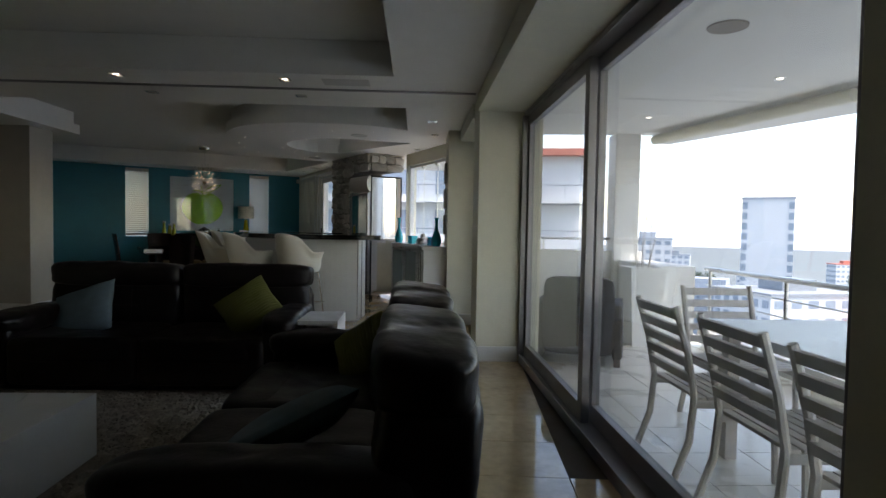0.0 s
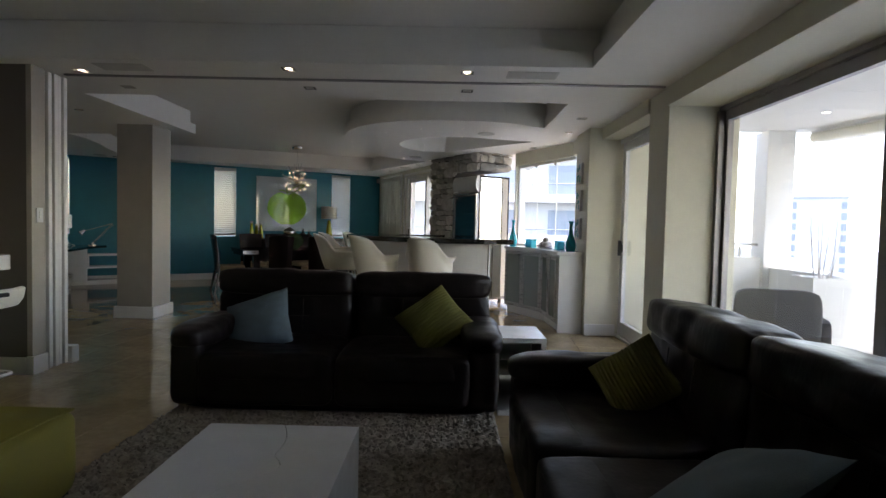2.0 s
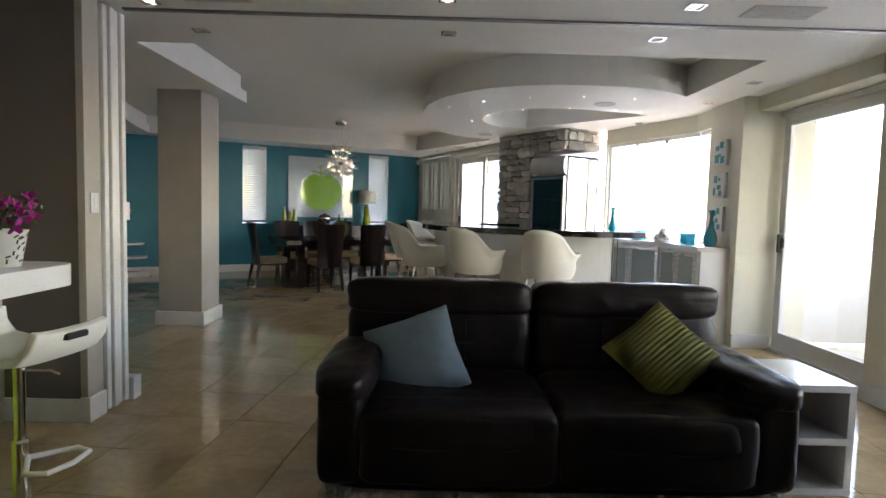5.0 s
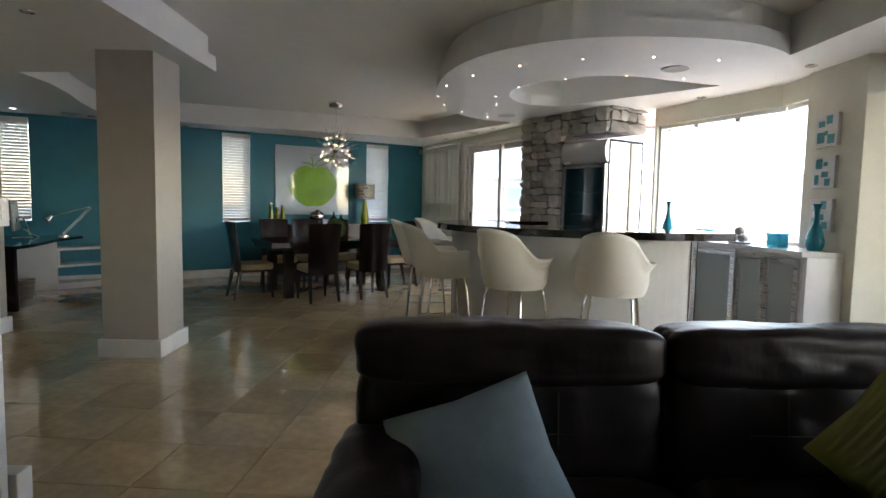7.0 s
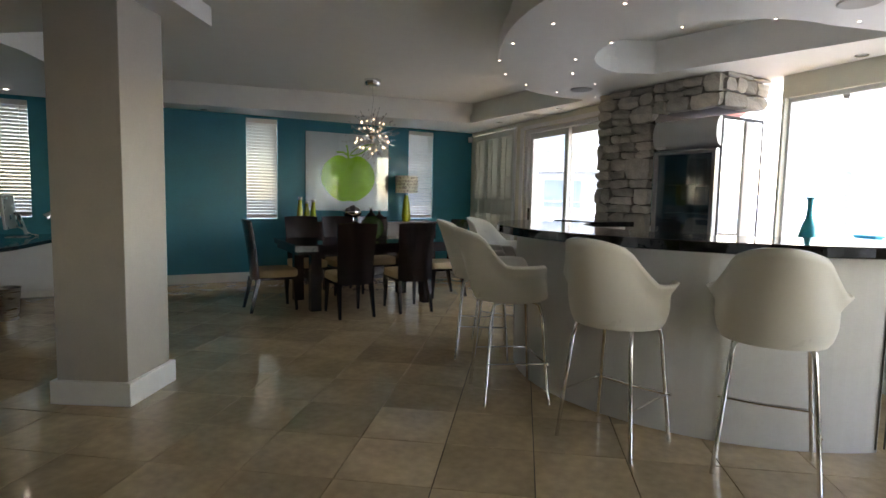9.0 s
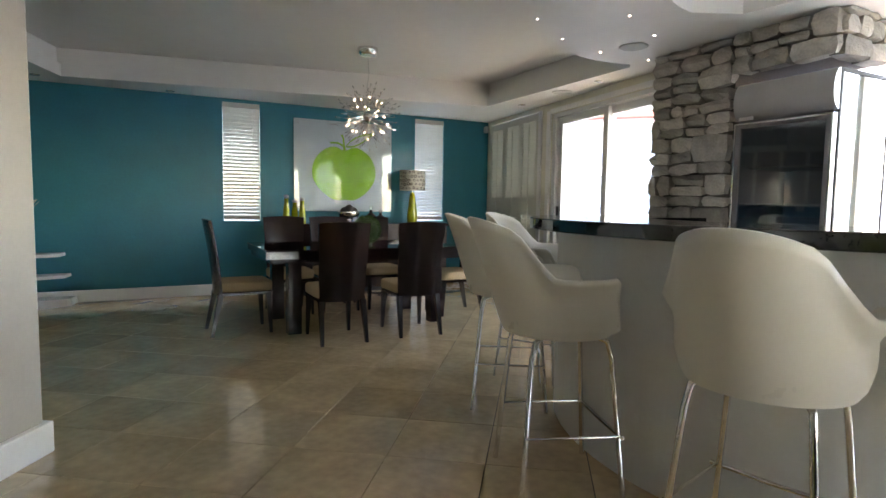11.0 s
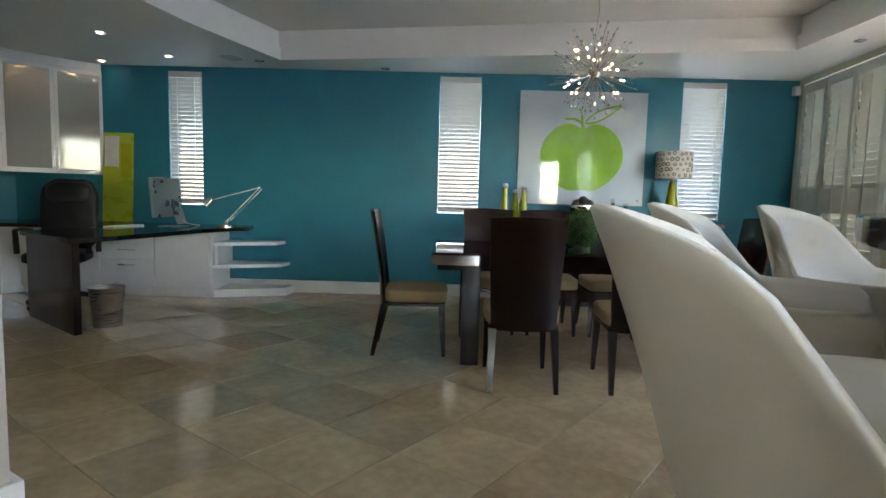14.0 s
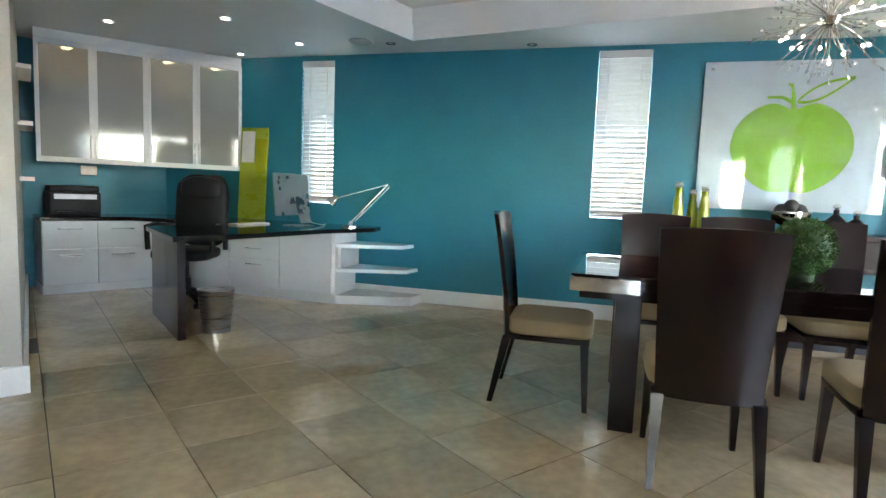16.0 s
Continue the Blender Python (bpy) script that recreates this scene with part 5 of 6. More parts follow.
lathe("base", [(0, 0), (0.085, 0), (0.085, 0.02), (0.03, 0.032), (0.02, 0.06), (0, 0.06)], "chrome", dl)
tube("lower_arm", [(0, 0, 0.05), (0.35, 0.02, 0.43)], 0.007, "chrome", dl)
tube("lower_arm", [(0.03, 0, 0.05), (0.37, 0.02, 0.41)], 0.004, "chrome", dl)
tube("upper_arm", [(0.35, 0.02, 0.43), (-0.14, 0.0, 0.28)], 0.006, "chrome", dl)
bm = bmesh.new()
add_lathe(bm, [(0, 0.05), (0.022, 0.045), (0.03, 0.02), (0.055, -0.05), (0.05, -0.05), (0.02, 0.01), (0, 0.012)], 20)
finish("head", bm, "chrome", dl, True, pose(-0.17, 0, 0.265, 0, 45, 0))
pr = thing("printer", "black desktop printer on the office counter", "printer", pose(-10.32, 8.78, 0.755, 0, 0, 90))
box("body", -0.22, 0.22, -0.18, 0.18, 0.0, 0.24, "black", pr, None, 0.02)
box("scanner_lid", -0.21, 0.21, -0.17, 0.17, 0.243, 0.30, "black", pr, None, 0.015)
box("paper_tray", -0.16, 0.16, -0.28, -0.175, 0.03, 0.05, "black", pr, None, 0.004)
box("control_panel", -0.18, 0.18, -0.188, -0.178, 0.17, 0.22, "alu", pr, None, 0.003)
bn = thing("waste_bin", "brushed steel waste bin beside the desk leg", "waste bin", pose(-7.86, 9.33, 0))
lathe("bucket", [(0, 0.004), (0.105, 0.004), (0.135, 0.32), (0.140, 0.325), (0.137, 0.33), (0.130, 0.32), (0.10, 0.014), (0, 0.014)], "steel", bn)
lathe("foot_ring", [(0.09, 0), (0.108, 0), (0.108, 0.012), (0.09, 0.012), (0.09, 0)], "steel", bn)
gb = thing("notice_board", "lime green board leaning with pinned paper", "notice board", TEAL @ pose(7.55, 0.06, 0.757, 4, 0, 0))
box("panel", -0.17, 0.17, 0.0, 0.018, 0.0, 1.0, "lime", gb, None, 0.003)
boxes("note", [(-0.01, 0.15, 0.018, 0.020, 0.62, 0.96)], "paper", gb)
boxes("note", [(-0.155, -0.03, 0.018, 0.020, 0.50, 0.88)], "lime_glaze", gb)
for mt in (TEAL @ pose(7.12, 0.0, 1.22), pose(-10.62, 8.98, 1.22, 0, 0, -90)):
    so = thing("wall_socket", "white double wall socket", "socket", mt, group="wall sockets")
    box("plate", -0.075, 0.075, 0.0, 0.012, -0.05, 0.05, "white", so, None, 0.003)
    boxes("switch", [(-0.05, -0.02, 0.012, 0.017, -0.01, 0.03), (0.02, 0.05, 0.012, 0.017, -0.01, 0.03)], "trim", so, None, 0.002)
# niche shelves on the wall end by the office
ns = thing("niche_shelves", "small pale shelves on the greige wall end", "shelf")
for z in (1.10, 1.50, 1.90):
    prism("shelf", [(-8.6, 8.20), (-9.3, 8.27), (-9.3, 8.36), (-8.6, 8.29)], z, z + 0.03, "trim", parent=ns)

# ---- lamps in the ceilings ----
def downlight(x, y, z, lit, square):
    d = thing("downlight", "recessed chrome downlight, lit" if lit else "recessed chrome downlight, off", "downlight", pose(x, y, z), group="downlights")
    if square:
        boxes("frame", [(-0.05, 0.05, -0.05, -0.038, -0.006, 0.002), (-0.05, 0.05, 0.038, 0.05, -0.006, 0.002), (-0.05, -0.038, -0.038, 0.038, -0.006, 0.002), (0.038, 0.05, -0.038, 0.038, -0.006, 0.002)], "chrome", d)
    else:
        lathe("frame", [(0.030, 0.002), (0.030, -0.003), (0.045, -0.006), (0.050, 0.002), (0.030, 0.002)], "chrome", d, sides=20)
    lathe("lens", [(0, -0.0005), (0.011 if lit else 0.034, -0.001), (0.014 if lit else 0.036, -0.002), (0.014 if lit else 0.036, -0.0025), (0.036, 0.002), (0, 0.002)], "spot_glow" if lit else "spot_off", d, sides=16)


for x, y, lit in ((-4.47, 4.60, 1), (-2.71, 4.42, 1), (-1.30, 4.42, 1), (-4.39, 5.14, 0), (-2.69, 5.04, 0), (-1.28, 5.03, 0), (0.02, 6.18, 0), (-4.1, 5.5, 0)):
    if y < 5.4 or x > -1:
        downlight(x, y, SOFFIT, lit, True)
for x, y, lit in ((-9.28, 8.92, 1), (-8.38, 9.60, 1), (-8.66, 10.41, 1), (-10.0, 9.58, 1), (-9.55, 10.2, 1), (-6.97, 11.85, 0), (-7.95, 10.98, 0), (-4.75, 13.0, 0), (-2.75, 12.75, 0), (-2.05, 11.35, 0), (-5.6, 6.3, 0), (-0.60, 10.0, 0), (-0.15, 8.55, 0), (0.08, 7.15, 0)):
    downlight(x, y, SOFFIT, lit, False)
for r, n, a0, a1, lx, ly in ((1.80, 11, 111, 283, -1.139, 8.802), (1.22, 7, 134, 288, -1.095, 8.87)):
    for k in range(n):
        a = radians(a0 + (a1 - a0) * k / (n - 1))
        s = thing("star_light", "tiny lit fibre light in the bar ceiling", "ceiling light", pose(lx + r * math.cos(a), ly + r * math.sin(a), SOFFIT), group="star lights over the bar")
        lathe("point", [(0, -0.006), (0.005, -0.004), (0.007, 0.0), (0.007, 0.004), (0, 0.004)], "spot_glow", s, sides=10)
        lathe("collar", [(0.007, -0.002), (0.013, -0.002), (0.013, 0.003), (0.007, 0.003), (0.007, -0.002)], "chrome", s, sides=12)
for x, y in ((-0.95, 7.35), (-2.02, 10.05), (-2.35, 11.9), (-8.1, 10.75)):
    sp = thing("ceiling_speaker", "round white speaker grille in the ceiling", "speaker", pose(x, y, SOFFIT), group="ceiling speakers")
    lathe("grille", [(0, -0.006), (0.085, -0.006), (0.105, -0.010), (0.115, -0.004), (0.115, 0.003), (0, 0.003)], "grille", sp)
for x in (-4.05, -0.78):
    sp = thing("air_grille", "rectangular grey air grille in the ceiling", "air vent", pose(x, 4.47, SOFFIT))
    box("frame", -0.20, 0.20, -0.10, 0.10, -0.006, 0.004, "grille", sp, None, 0.002)
    boxes("blade", [(-0.18, 0.18, -0.085 + 0.024 * k, -0.071 + 0.024 * k, -0.009, -0.006) for k in range(7)], "grille", sp)
al = thing("alarm_sensor", "small white alarm sensor in the corner", "sensor", TEAL @ pose(0.06, 0.05, 2.38))
box("case", -0.03, 0.03, -0.04, 0.03, -0.05, 0.05, "white", al, None, 0.008)


# ---- balcony ----
bal = tagged(box("balcony_floor", 0.96, 3.35, -3.0, 7.2, -0.22, -0.034, "grout", bevel=0), "pale tiled balcony floor", "floor", kind="structure")
tagged(prism("balcony_ceiling", [(0.955, -3.0), (4.6, -3.0), (4.35, 4.2), (3.25, 7.1), (0.985, 7.3)], 2.56, 2.72, "render"), "white plastered balcony ceiling", "ceiling", kind="structure")
tagged(prism("balcony_beam", [(4.0, -3.0), (4.6, -3.0), (4.38, 4.2), (3.27, 7.1), (3.05, 7.02), (3.72, 4.15)], 2.44, 2.556, "render"), "white beam along the balcony ceiling edge", "beam", kind="structure")
rb = thing("roller_blind", "rolled up cream outdoor blind under the beam", "blind")
tube("roll", [(3.88, 0.0, 2.455), (3.64, 4.1, 2.455)], 0.06, "lampshade", rb, sides=16)
tube("roll", [(3.60, 4.2, 2.455), (2.98, 6.85, 2.455)], 0.06, "lampshade", rb, sides=16)
tagged(boxes("balcony_wall", [(0.985, 2.95, 7.06, 7.24, 0, 0.98), (2.60, 3.02, 5.72, 7.04, 0, 0.86), (2.52, 2.86, 7.0, 7.3, 0, 2.56)], "render", bevel=0.01), "white rendered balcony end wall", "wall", kind="structure")
tagged(box("balcony_kerb", 3.05, 3.22, -3.0, 5.70, 0, 0.16, "render", bevel=0.01), "low white kerb under the railing", "kerb", kind="structure")
rail = thing("balcony_railing", "brushed steel balcony railing with thin rods", "railing")
tube("top_rail", [(3.13, -3.0, 0.84), (3.13, 5.70, 0.84)], 0.024, "steel", rail)
for z in (0.34, 0.50, 0.66):
    tube("rod", [(3.13, -3.0, z), (3.13, 5.70, z)], 0.008, "steel", rail, sides=8)
for y in (-2.0, -0.4, 1.2, 2.8, 4.3, 5.6):
    tube("post", [(3.13, y, 0.16), (3.13, y, 0.84)], 0.018, "steel", rail)
rail2 = thing("end_railing", "steel handrail above the balcony end wall", "railing")
tube("top_rail", [(1.0, 7.15, 1.14), (2.86, 7.15, 1.14), (2.88, 7.15, 0.98)], 0.02, "steel", rail2)
for x in (1.05, 1.6, 2.3):
    tube("post", [(x, 7.15, 0.98), (x, 7.15, 1.14)], 0.012, "steel", rail2)
bt = thing("balcony_table", "grey topped outdoor dining table", "outdoor table", pose(0, 0, -0.03))
box("top", 1.52, 2.50, 0.35, 2.68, 0.72, 0.77, "table_grey", bt, None, 0.004)
for x in (1.60, 2.36):
    for y in (0.45, 2.52):
        box("leg", x, x + 0.07, y, y + 0.07, 0, 0.72, "teak", bt, None, 0.004)


def balcony_chair(m):
    c = thing("balcony_chair", "weathered grey slatted wooden garden chair", "garden chair", m, group="chairs on the balcony")
    for x in (-0.24, 0.24):
        tube("back_leg", [(x, -0.30, 0.0), (x, -0.22, 0.22), (x, -0.20, 0.44), (x, -0.24, 0.66), (x, -0.31, 0.90)], 0.019, "teak", c, sides=8)
        tube("front_leg", [(x, 0.24, 0.0), (x, 0.22, 0.44)], 0.019, "teak", c, sides=8)
        boxes("rail", [(x - 0.015, x + 0.015, -0.20, 0.24, 0.39, 0.43)], "teak", c, None, 0.003)
    for k in range(8):
        box("seat_slat", -0.25, 0.25, -0.19 + 0.056 * k, -0.145 + 0.056 * k, 0.431, 0.448, "teak", c, None, 0.003)
    for k in range(5):
        q = 0.54 + 0.08 * k
        box("back_slat", -0.235, 0.235, -0.010, 0.010, -0.024, 0.024, "teak", c, pose(0, -0.21 - 0.10 * max(0, (q - 0.45) / 0.45) ** 1.1, q, 14, 0, 0), 0.003)
    return c


bc = balcony_chair(pose(1.46, 2.46, -0.03, 0, 0, -90))
for x, y, a in ((1.48, 1.78, -90), (1.46, 1.10, -88), (1.98, 3.06, 180), (2.62, 1.9, 90), (2.62, 1.0, 90)):
    copy_thing(bc, pose(x, y, -0.03, 0, 0, a))
arm = thing("wicker_armchair", "dark woven armchair on the balcony", "armchair", pose(1.50, 5.02, -0.03, 0, 0, 160))
soft("seat", -0.33, 0.33, -0.32, 0.30, 0.08, 0.40, "wicker", arm, power=8, n=8, ripple=0.003)
soft("backrest", -0.33, 0.33, 0.24, 0.36, 0.10, 0.84, "wicker", arm, power=8, n=8, ripple=0.003)
for x in (-0.36, 0.36):
    soft("arm", x - 0.05, x + 0.05, -0.32, 0.34, 0.06, 0.60, "wicker", arm, power=8, n=8, ripple=0.003)
    boxes("foot", [(x - 0.03, x + 0.03, -0.30, -0.25, 0, 0.07), (x - 0.03, x + 0.03, 0.25, 0.30, 0, 0.07)], "wicker", arm)
pl = thing("planter", "tall tapered white planter with bare twigs", "planter", pose(2.40, 5.72, -0.03))
bm = bmesh.new()
lo = [bm.verts.new((sx * 0.14, sy * 0.14, 0)) for sx, sy in ((-1, -1), (1, -1), (1, 1), (-1, 1))]
hi = [bm.verts.new((sx * 0.20, sy * 0.20, 0.88)) for sx, sy in ((-1, -1), (1, -1), (1, 1), (-1, 1))]
hi2 = [bm.verts.new((sx * 0.165, sy * 0.165, 0.88)) for sx, sy in ((-1, -1), (1, -1), (1, 1), (-1, 1))]
so_ = [bm.verts.new((sx * 0.16, sy * 0.16, 0.82)) for sx, sy in ((-1, -1), (1, -1), (1, 1), (-1, 1))]
bm.faces.new(lo[::-1])
bm.faces.new(so_)
for k in range(4):
    j = (k + 1) % 4
    for a, b in ((lo, hi), (hi, hi2), (hi2, so_)):
        bm.faces.new((a[k], a[j], b[j], b[k]))
finish("pot", bm, "render", pl, False, None, 0.006)
bm = bmesh.new()
r6 = random.Random(3)
for k in range(9):
    x, y = r6.uniform(-0.09, 0.09), r6.uniform(-0.09, 0.09)
    add_tube(bm, [(x, y, 0.80), (x * 1.6, y * 1.6, 1.0), (x * 2.4 + r6.uniform(-0.03, 0.03), y * 2.4, 1.15 + r6.uniform(0, 0.45))], [0.006, 0.005, 0.002], 5)
finish("twigs", bm, "teak", pl, True)
for x, y in ((1.80, 3.01), ):
    sp = thing("ceiling_speaker", "round taupe speaker grille in the balcony ceiling", "speaker", pose(x, y, 2.56), group="ceiling speakers")
    lathe("grille", [(0, -0.006), (0.10, -0.006), (0.12, -0.010), (0.125, 0.003), (0, 0.003)], "grille_dark", sp)
for x, y in ((2.9, 4.15), (2.5, 5.9), (1.25, 5.4), (1.3, 4.0)):
    downlight(x, y, 2.56, 1, False)

# ---- town ----
GROUND = -34.0
tagged(box("ground", -1500, 3500, -2000, 3500, GROUND - 1, GROUND, "land", bevel=0), "hazy town ground reaching the horizon", "ground", kind="structure")


def building(x, y, w, d, top, rot, mat, floors, bays, label, roof="far_grey"):
    h = top - GROUND
    b = thing("building", label, "building", pose(x, y, GROUND, 0, 0, rot), group="town buildings")
    box("wall", -w / 2, w / 2, -d / 2, d / 2, 0, h, mat, b, None, 0)
    boxes("roof", [(-w / 2 - 0.2, w / 2 + 0.2, -d / 2 - 0.2, d / 2 + 0.2, h, h + 0.6), (-w * 0.2, w * 0.15, -d * 0.2, d * 0.2, h + 0.6, h + 2.6)], roof, b)
    rows = []
    fh = h / floors
    for f in range(floors):
        z = f * fh + fh * 0.35
        for k in range(bays):
            cx_ = -w / 2 + (k + 0.5) * w / bays
            rows.append((cx_ - w / bays * 0.3, cx_ + w / bays * 0.3, -d / 2 - 0.06, -d / 2 + 0.05, z, z + fh * 0.45))
            cy_ = -d / 2 + (k + 0.5) * d / bays
            rows.append((-w / 2 - 0.06, -w / 2 + 0.05, cy_ - d / bays * 0.3, cy_ + d / bays * 0.3, z, z + fh * 0.45))
    boxes("window", rows, "far_window_hazed", b)
    return b


# the slim white tower: blank front, window strips on its corners
tw = thing("tower_block", "slim white tower block with corner window strips", "tower", pose(101, 158, GROUND, 0, 0, -32), group="town buildings")
TH = 10.8 - GROUND
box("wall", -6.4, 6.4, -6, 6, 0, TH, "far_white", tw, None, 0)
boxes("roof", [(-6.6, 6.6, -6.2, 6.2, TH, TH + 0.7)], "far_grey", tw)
boxes("window", [(x0, x1, -6.08, -5.9, 1.5 + 2.9 * k, 3.4 + 2.9 * k) for k in range(15) for x0, x1 in ((-6.3, -5.0), (5.0, 6.3))] + [(-6.5, -6.3, y, y + 1.8, 1.5 + 2.9 * k, 3.4 + 2.9 * k) for k in range(15) for y in (-5.2, -2.2, 0.8, 3.6)], "far_window_hazed", tw)
# the neighbouring white apartment house
nb = thing("apartment_house", "white neighbouring apartment house with red eaves", "house", pose(-2.5, 40, GROUND, 0, 0, -12), group="town buildings")
NH = 6.2 - GROUND
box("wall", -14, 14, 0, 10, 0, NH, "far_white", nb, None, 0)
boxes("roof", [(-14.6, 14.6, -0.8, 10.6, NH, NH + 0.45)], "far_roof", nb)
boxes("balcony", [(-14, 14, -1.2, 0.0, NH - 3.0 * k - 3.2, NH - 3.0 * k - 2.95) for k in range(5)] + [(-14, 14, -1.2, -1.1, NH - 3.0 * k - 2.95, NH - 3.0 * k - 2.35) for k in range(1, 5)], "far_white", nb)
boxes("window", [(x, x + 2.2, -0.08, 0.05, NH - 3.0 * k - 2.6, NH - 3.0 * k - 0.7) for k in range(5) for x in np.arange(-13, 12, 4.2)], "far_window_hazed", nb)
bm = bmesh.new()
for k in range(5):
    z = NH - 3.0 * k - 2.0
    add_tube(bm, [(-14, -1.15, z), (14, -1.15, z)], 0.04, 6)
    for x in np.arange(-14, 14.1, 1.4):
        add_tube(bm, [(float(x), -1.15, z - 0.9), (float(x), -1.15, z)], 0.025, 5)
finish("railing", bm, "far_grey", nb)
r7 = random.Random(21)
for k in range(64):
    dist = 120 + 420 * r7.random() ** 1.3
    ang = radians(r7.uniform(14, 84))
    x, y = dist * math.cos(ang), dist * math.sin(ang)
    if abs(x - 101) + abs(y - 158) < 40 or (x < 70 and y < 60):
        continue
    w, d = r7.uniform(10, 26), r7.uniform(9, 16)
    top = GROUND + r7.uniform(6, 14) + (r7.uniform(8, 22) if r7.random() < 0.3 else 0)
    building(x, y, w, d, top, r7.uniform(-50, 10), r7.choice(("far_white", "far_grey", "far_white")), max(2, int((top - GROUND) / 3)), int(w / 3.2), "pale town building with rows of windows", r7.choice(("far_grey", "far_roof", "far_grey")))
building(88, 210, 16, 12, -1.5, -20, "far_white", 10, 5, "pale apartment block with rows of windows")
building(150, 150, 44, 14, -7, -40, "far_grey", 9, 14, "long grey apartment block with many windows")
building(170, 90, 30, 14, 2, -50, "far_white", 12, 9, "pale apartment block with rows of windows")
# low warehouse roofs below
for x, y, w, d in ((62, 66, 46, 24), (44, 92, 24, 18)):
    sh = thing("warehouse", "low pale warehouse with a flat roof", "building", pose(x, y, GROUND, 0, 0, -35), group="town buildings")
    box("wall", -w / 2, w / 2, -d / 2, d / 2, 0, 11, "far_white", sh, None, 0)
    box("roof", -w / 2 - 0.5, w / 2 + 0.5, -d / 2 - 0.5, d / 2 + 0.5, 11, 11.6, "far_white", sh, None, 0)
    boxes("window", [(q, q + 2.0, -d / 2 - 0.06, -d / 2 + 0.05, 6, 8) for q in np.arange(-w / 2 + 2, w / 2 - 3, 3.4)], "far_window_hazed", sh)


def tree(x, y, h, seed):
    r = random.Random(seed)
    t = thing("tree", "dark green town tree", "tree", pose(x, y, GROUND), group="town trees")
    bm = bmesh.new()
    add_tube(bm, [(0, 0, 0), (0.2, 0.1, h * 0.3), (0.1, 0.3, h * 0.6)], [0.5, 0.35, 0.18], 8)
    for k in range(6):
        a = r.uniform(0, 6.28)
        add_tube(bm, [(0.15, 0.15, h * (0.3 + 0.05 * k)), (h * 0.16 * math.cos(a), h * 0.16 * math.sin(a), h * 0.6), (h * 0.26 * math.cos(a), h * 0.26 * math.sin(a), h * 0.78)], [0.16, 0.1, 0.04], 6)
    finish("trunk", bm, "teak", t, True)
    bm = bmesh.new()
    lumps = [(Vector((r.gauss(0, h * 0.17), r.gauss(0, h * 0.17), h * r.uniform(0.5, 0.9))), h * r.uniform(0.09, 0.17)) for k in range(14)]
    for c, s in lumps:
        for k in range(110):
            p = c + Vector((r.gauss(0, 1), r.gauss(0, 1), r.gauss(0, 0.8))).normalized() * s * r.uniform(0.6, 1.1)
            m = Matrix.Translation(p) @ Euler((r.uniform(0, 6), r.uniform(0, 6), 0)).to_matrix().to_4x4()
            q = r.uniform(0.25, 0.55)
            bm.faces.new([bm.verts.new(m @ Vector(v)) for v in ((-q, 0, 0), (0, -q * 0.6, 0), (q, 0, 0), (0, q * 0.6, 0))])
    finish("leaves", bm, "far_tree", t)
    return t


t0 = tree(60, 104, 15, 1)
t1 = tree(68, 112, 17, 2)
for k in range(30):
    dist, ang = 90 + 260 * r7.random(), radians(r7.uniform(20, 82))
    copy_thing(t0 if k % 2 else t1, pose(dist * math.cos(ang), dist * math.sin(ang), GROUND, 0, 0, r7.uniform(0, 360)))
hb = bmesh.new()
prev = None
for k in range(61):
    a = radians(-5 + 105 * k / 60)
    h = 40 + 34 * (0.5 + 0.5 * noise.noise(Vector((k * 0.16, 3.3, 0)))) + 10 * noise.noise(Vector((k * 0.5, 1.1, 0)))
    v = [hb.verts.new((1500 * math.cos(a), 1500 * math.sin(a), GROUND)), hb.verts.new((1560 * math.cos(a), 1560 * math.sin(a), GROUND + max(6, h)))]
    if prev:
        hb.faces.new((prev[0], v[0], v[1], prev[1]))
    prev = v
# distance haze is painted in as the hills' pale blue base colour
M["haze_hill"] = material("haze_tinted_hill", (0.50, 0.56, 0.64), 0.95, vary=0.08, scale=0.01, fine=0.05, bump=0.0)
tagged(finish("backdrop", hb, "haze_hill", None, True), "low hills on the horizon, haze painted into their colour", "hills", kind="structure")


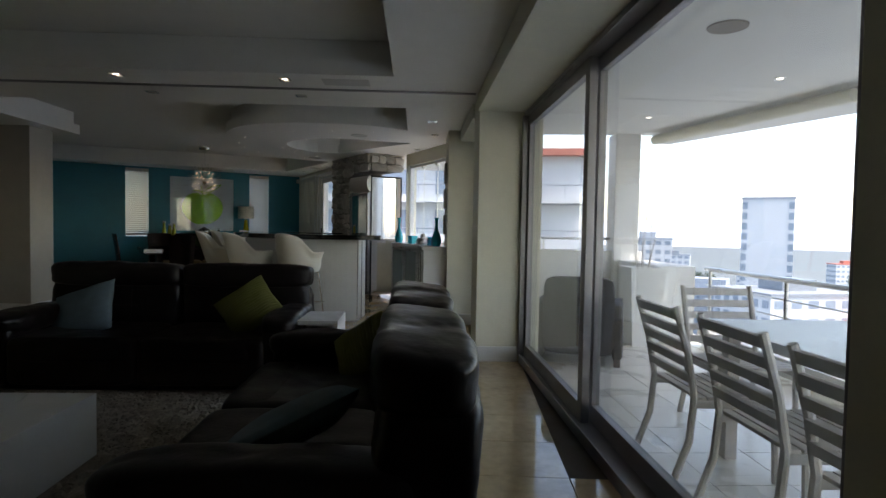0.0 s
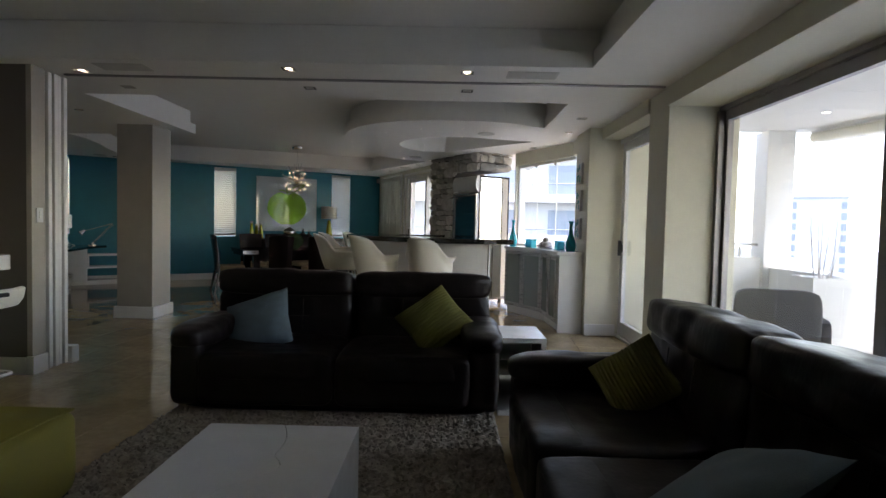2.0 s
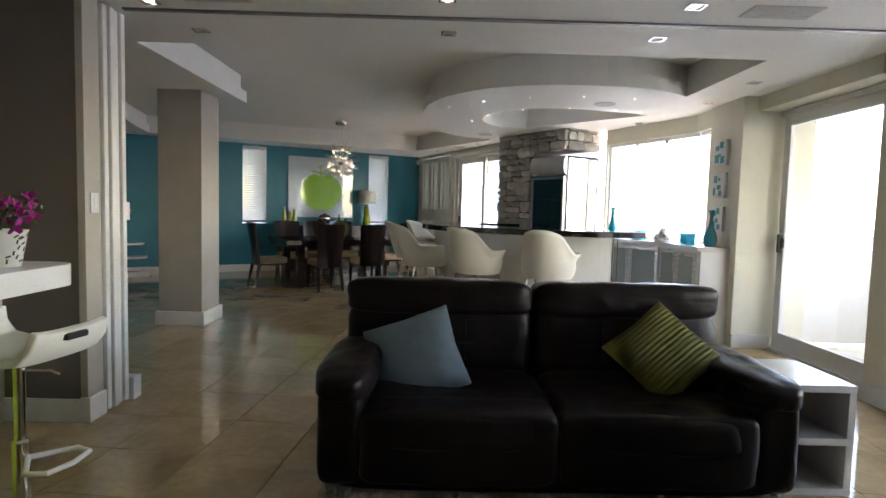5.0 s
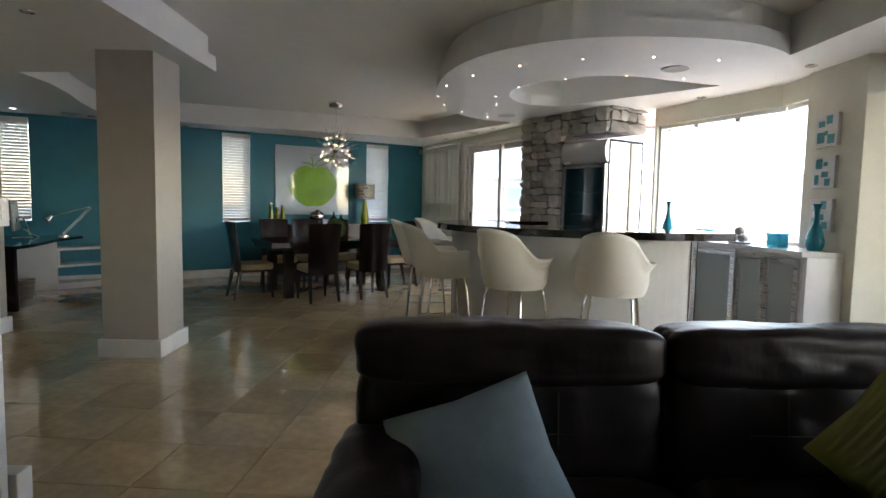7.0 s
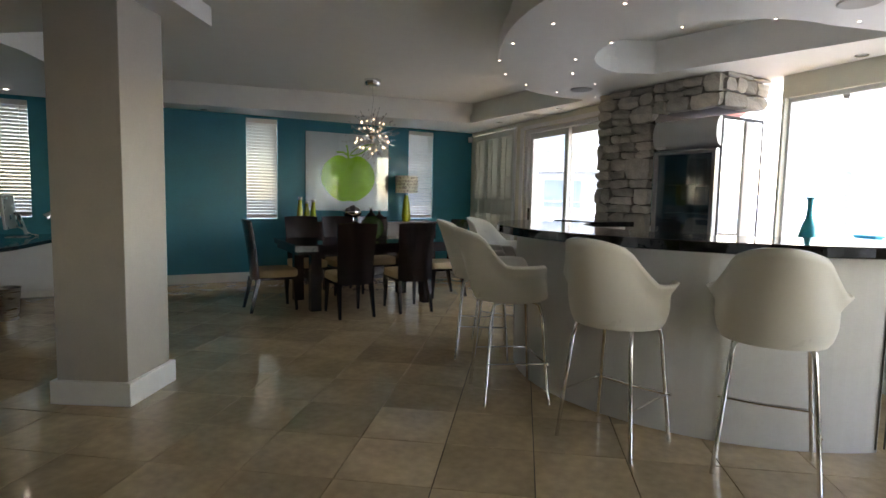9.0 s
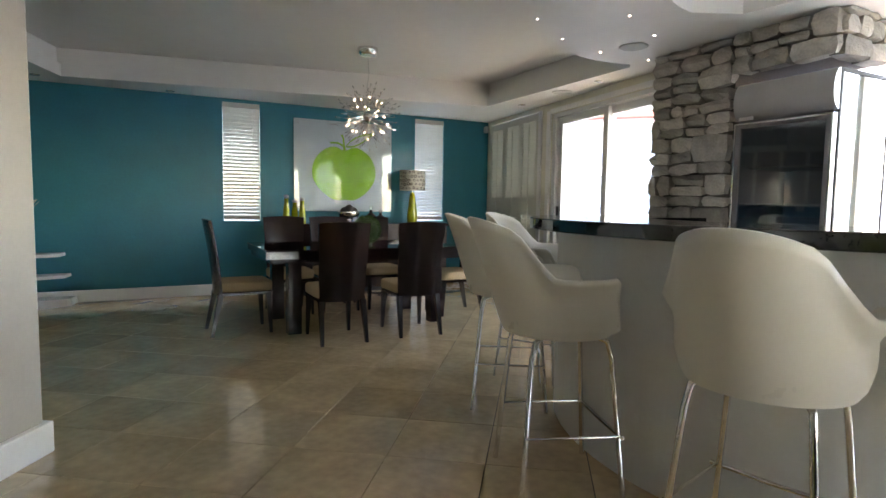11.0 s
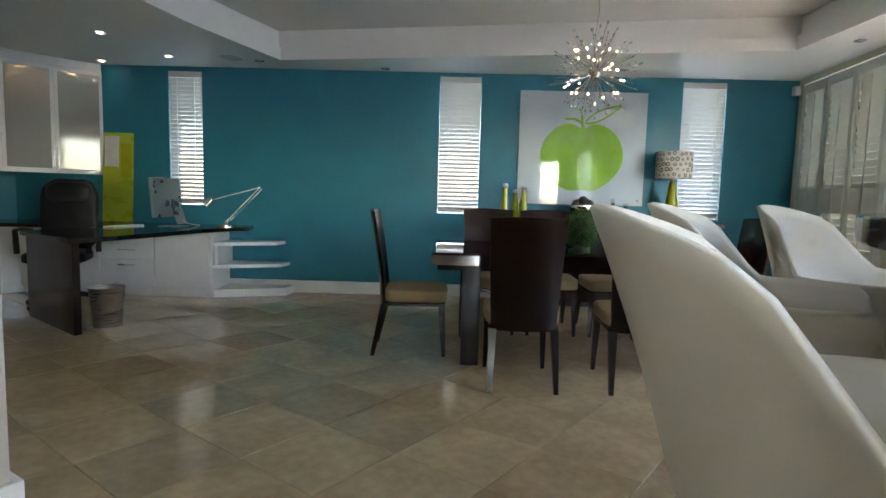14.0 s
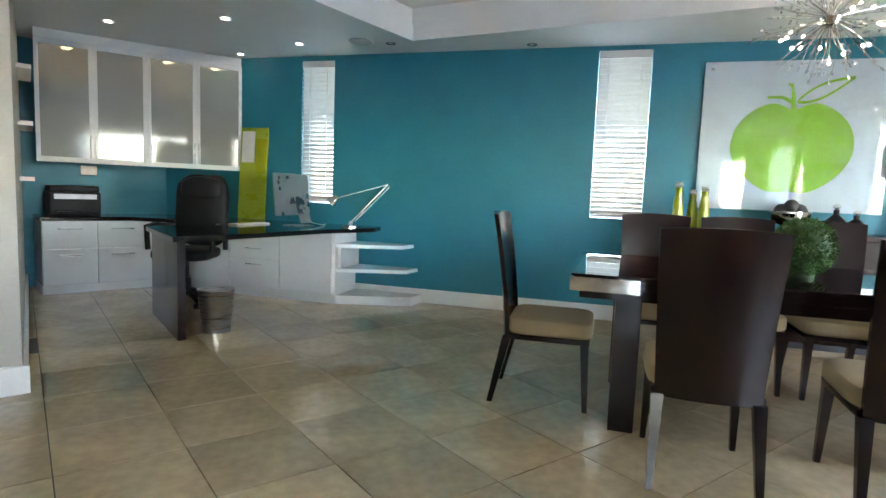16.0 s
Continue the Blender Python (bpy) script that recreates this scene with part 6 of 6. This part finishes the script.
# ---- floor tiles ----
def tile_mesh(name, sx, sy, mat):
    bm = bmesh.new()
    add_box(bm, 0.0024, sx - 0.0024, 0.0024, sy - 0.0024, -0.012, 0.0)
    bmesh.ops.bevel(bm, geom=[e for e in bm.edges if all(v.co.z > -0.001 for v in e.verts)], offset=0.0005, segments=1, affect="EDGES")
    me = bpy.data.meshes.new(name)
    bm.to_mesh(me)
    bm.free()
    me.materials.append(M[mat])
    return me


SIZE, TX, TY = 0.474, -5.40, 9.414
LAY = pose(TX, TY, 0, 0, 0, -5.0) @ pose(-TX, -TY, 0)
tile = tile_mesh("tile", SIZE, SIZE, "tile")
rest, count = bmesh.new(), 0
r8 = random.Random(6)
cells = [(i, j) for i in range(-14, 15) for j in range(-28, 12)]
inside = []
for i, j in cells:
    x, y = TX + i * SIZE, TY + j * SIZE
    mid = LAY @ Vector((x + SIZE / 2, y + SIZE / 2, 0))
    cx_, cy_ = mid.x, mid.y
    if cx_ < -11 or cx_ > 0.85 or cy_ < -3 or cy_ > 14.6 or (cx_ < -5.7 and cy_ < 4.4) or (cx_ < -7.9 and cy_ < 8.0):
        continue
    q = TEAL.inverted() @ Vector((cx_, cy_, 0))
    if q.y < -0.35 or (q.x < -0.4 and cy_ > 11.5):
        continue
    near = abs(cx_ + 4.8) < 2.9 and 4.6 < cy_ < 12.2
    inside.append((x, y, near))
for x, y, near in inside:
    if near and count < 300:
        o = new("tile", tile)
        o.parent = floor
        o.matrix_basis = LAY @ pose(x, y, 0) @ pose(SIZE / 2, SIZE / 2, r8.uniform(-0.0008, 0.0), r8.uniform(-0.08, 0.08), r8.uniform(-0.08, 0.08), 90 * r8.randrange(4)) @ pose(-SIZE / 2, -SIZE / 2, 0)
        count += 1
    else:
        add_box(rest, x + 0.0024, x + SIZE - 0.0024, y + 0.0024, y + SIZE - 0.0024, -0.012, r8.uniform(-0.001, 0.0), LAY)
ob = tagged(finish("tile_field", rest, "tile", floor), kind="stuff")
bt_rows = bmesh.new()
for i in range(6):
    for j in range(22):
        add_box(bt_rows, 0.97 + 0.4 * i, 1.365 + 0.4 * i, -2.0 + 0.42 * j, -1.585 + 0.42 * j, -0.034, -0.030)
tagged(finish("balcony_tile", bt_rows, "balcony_tile", bal), kind="stuff")
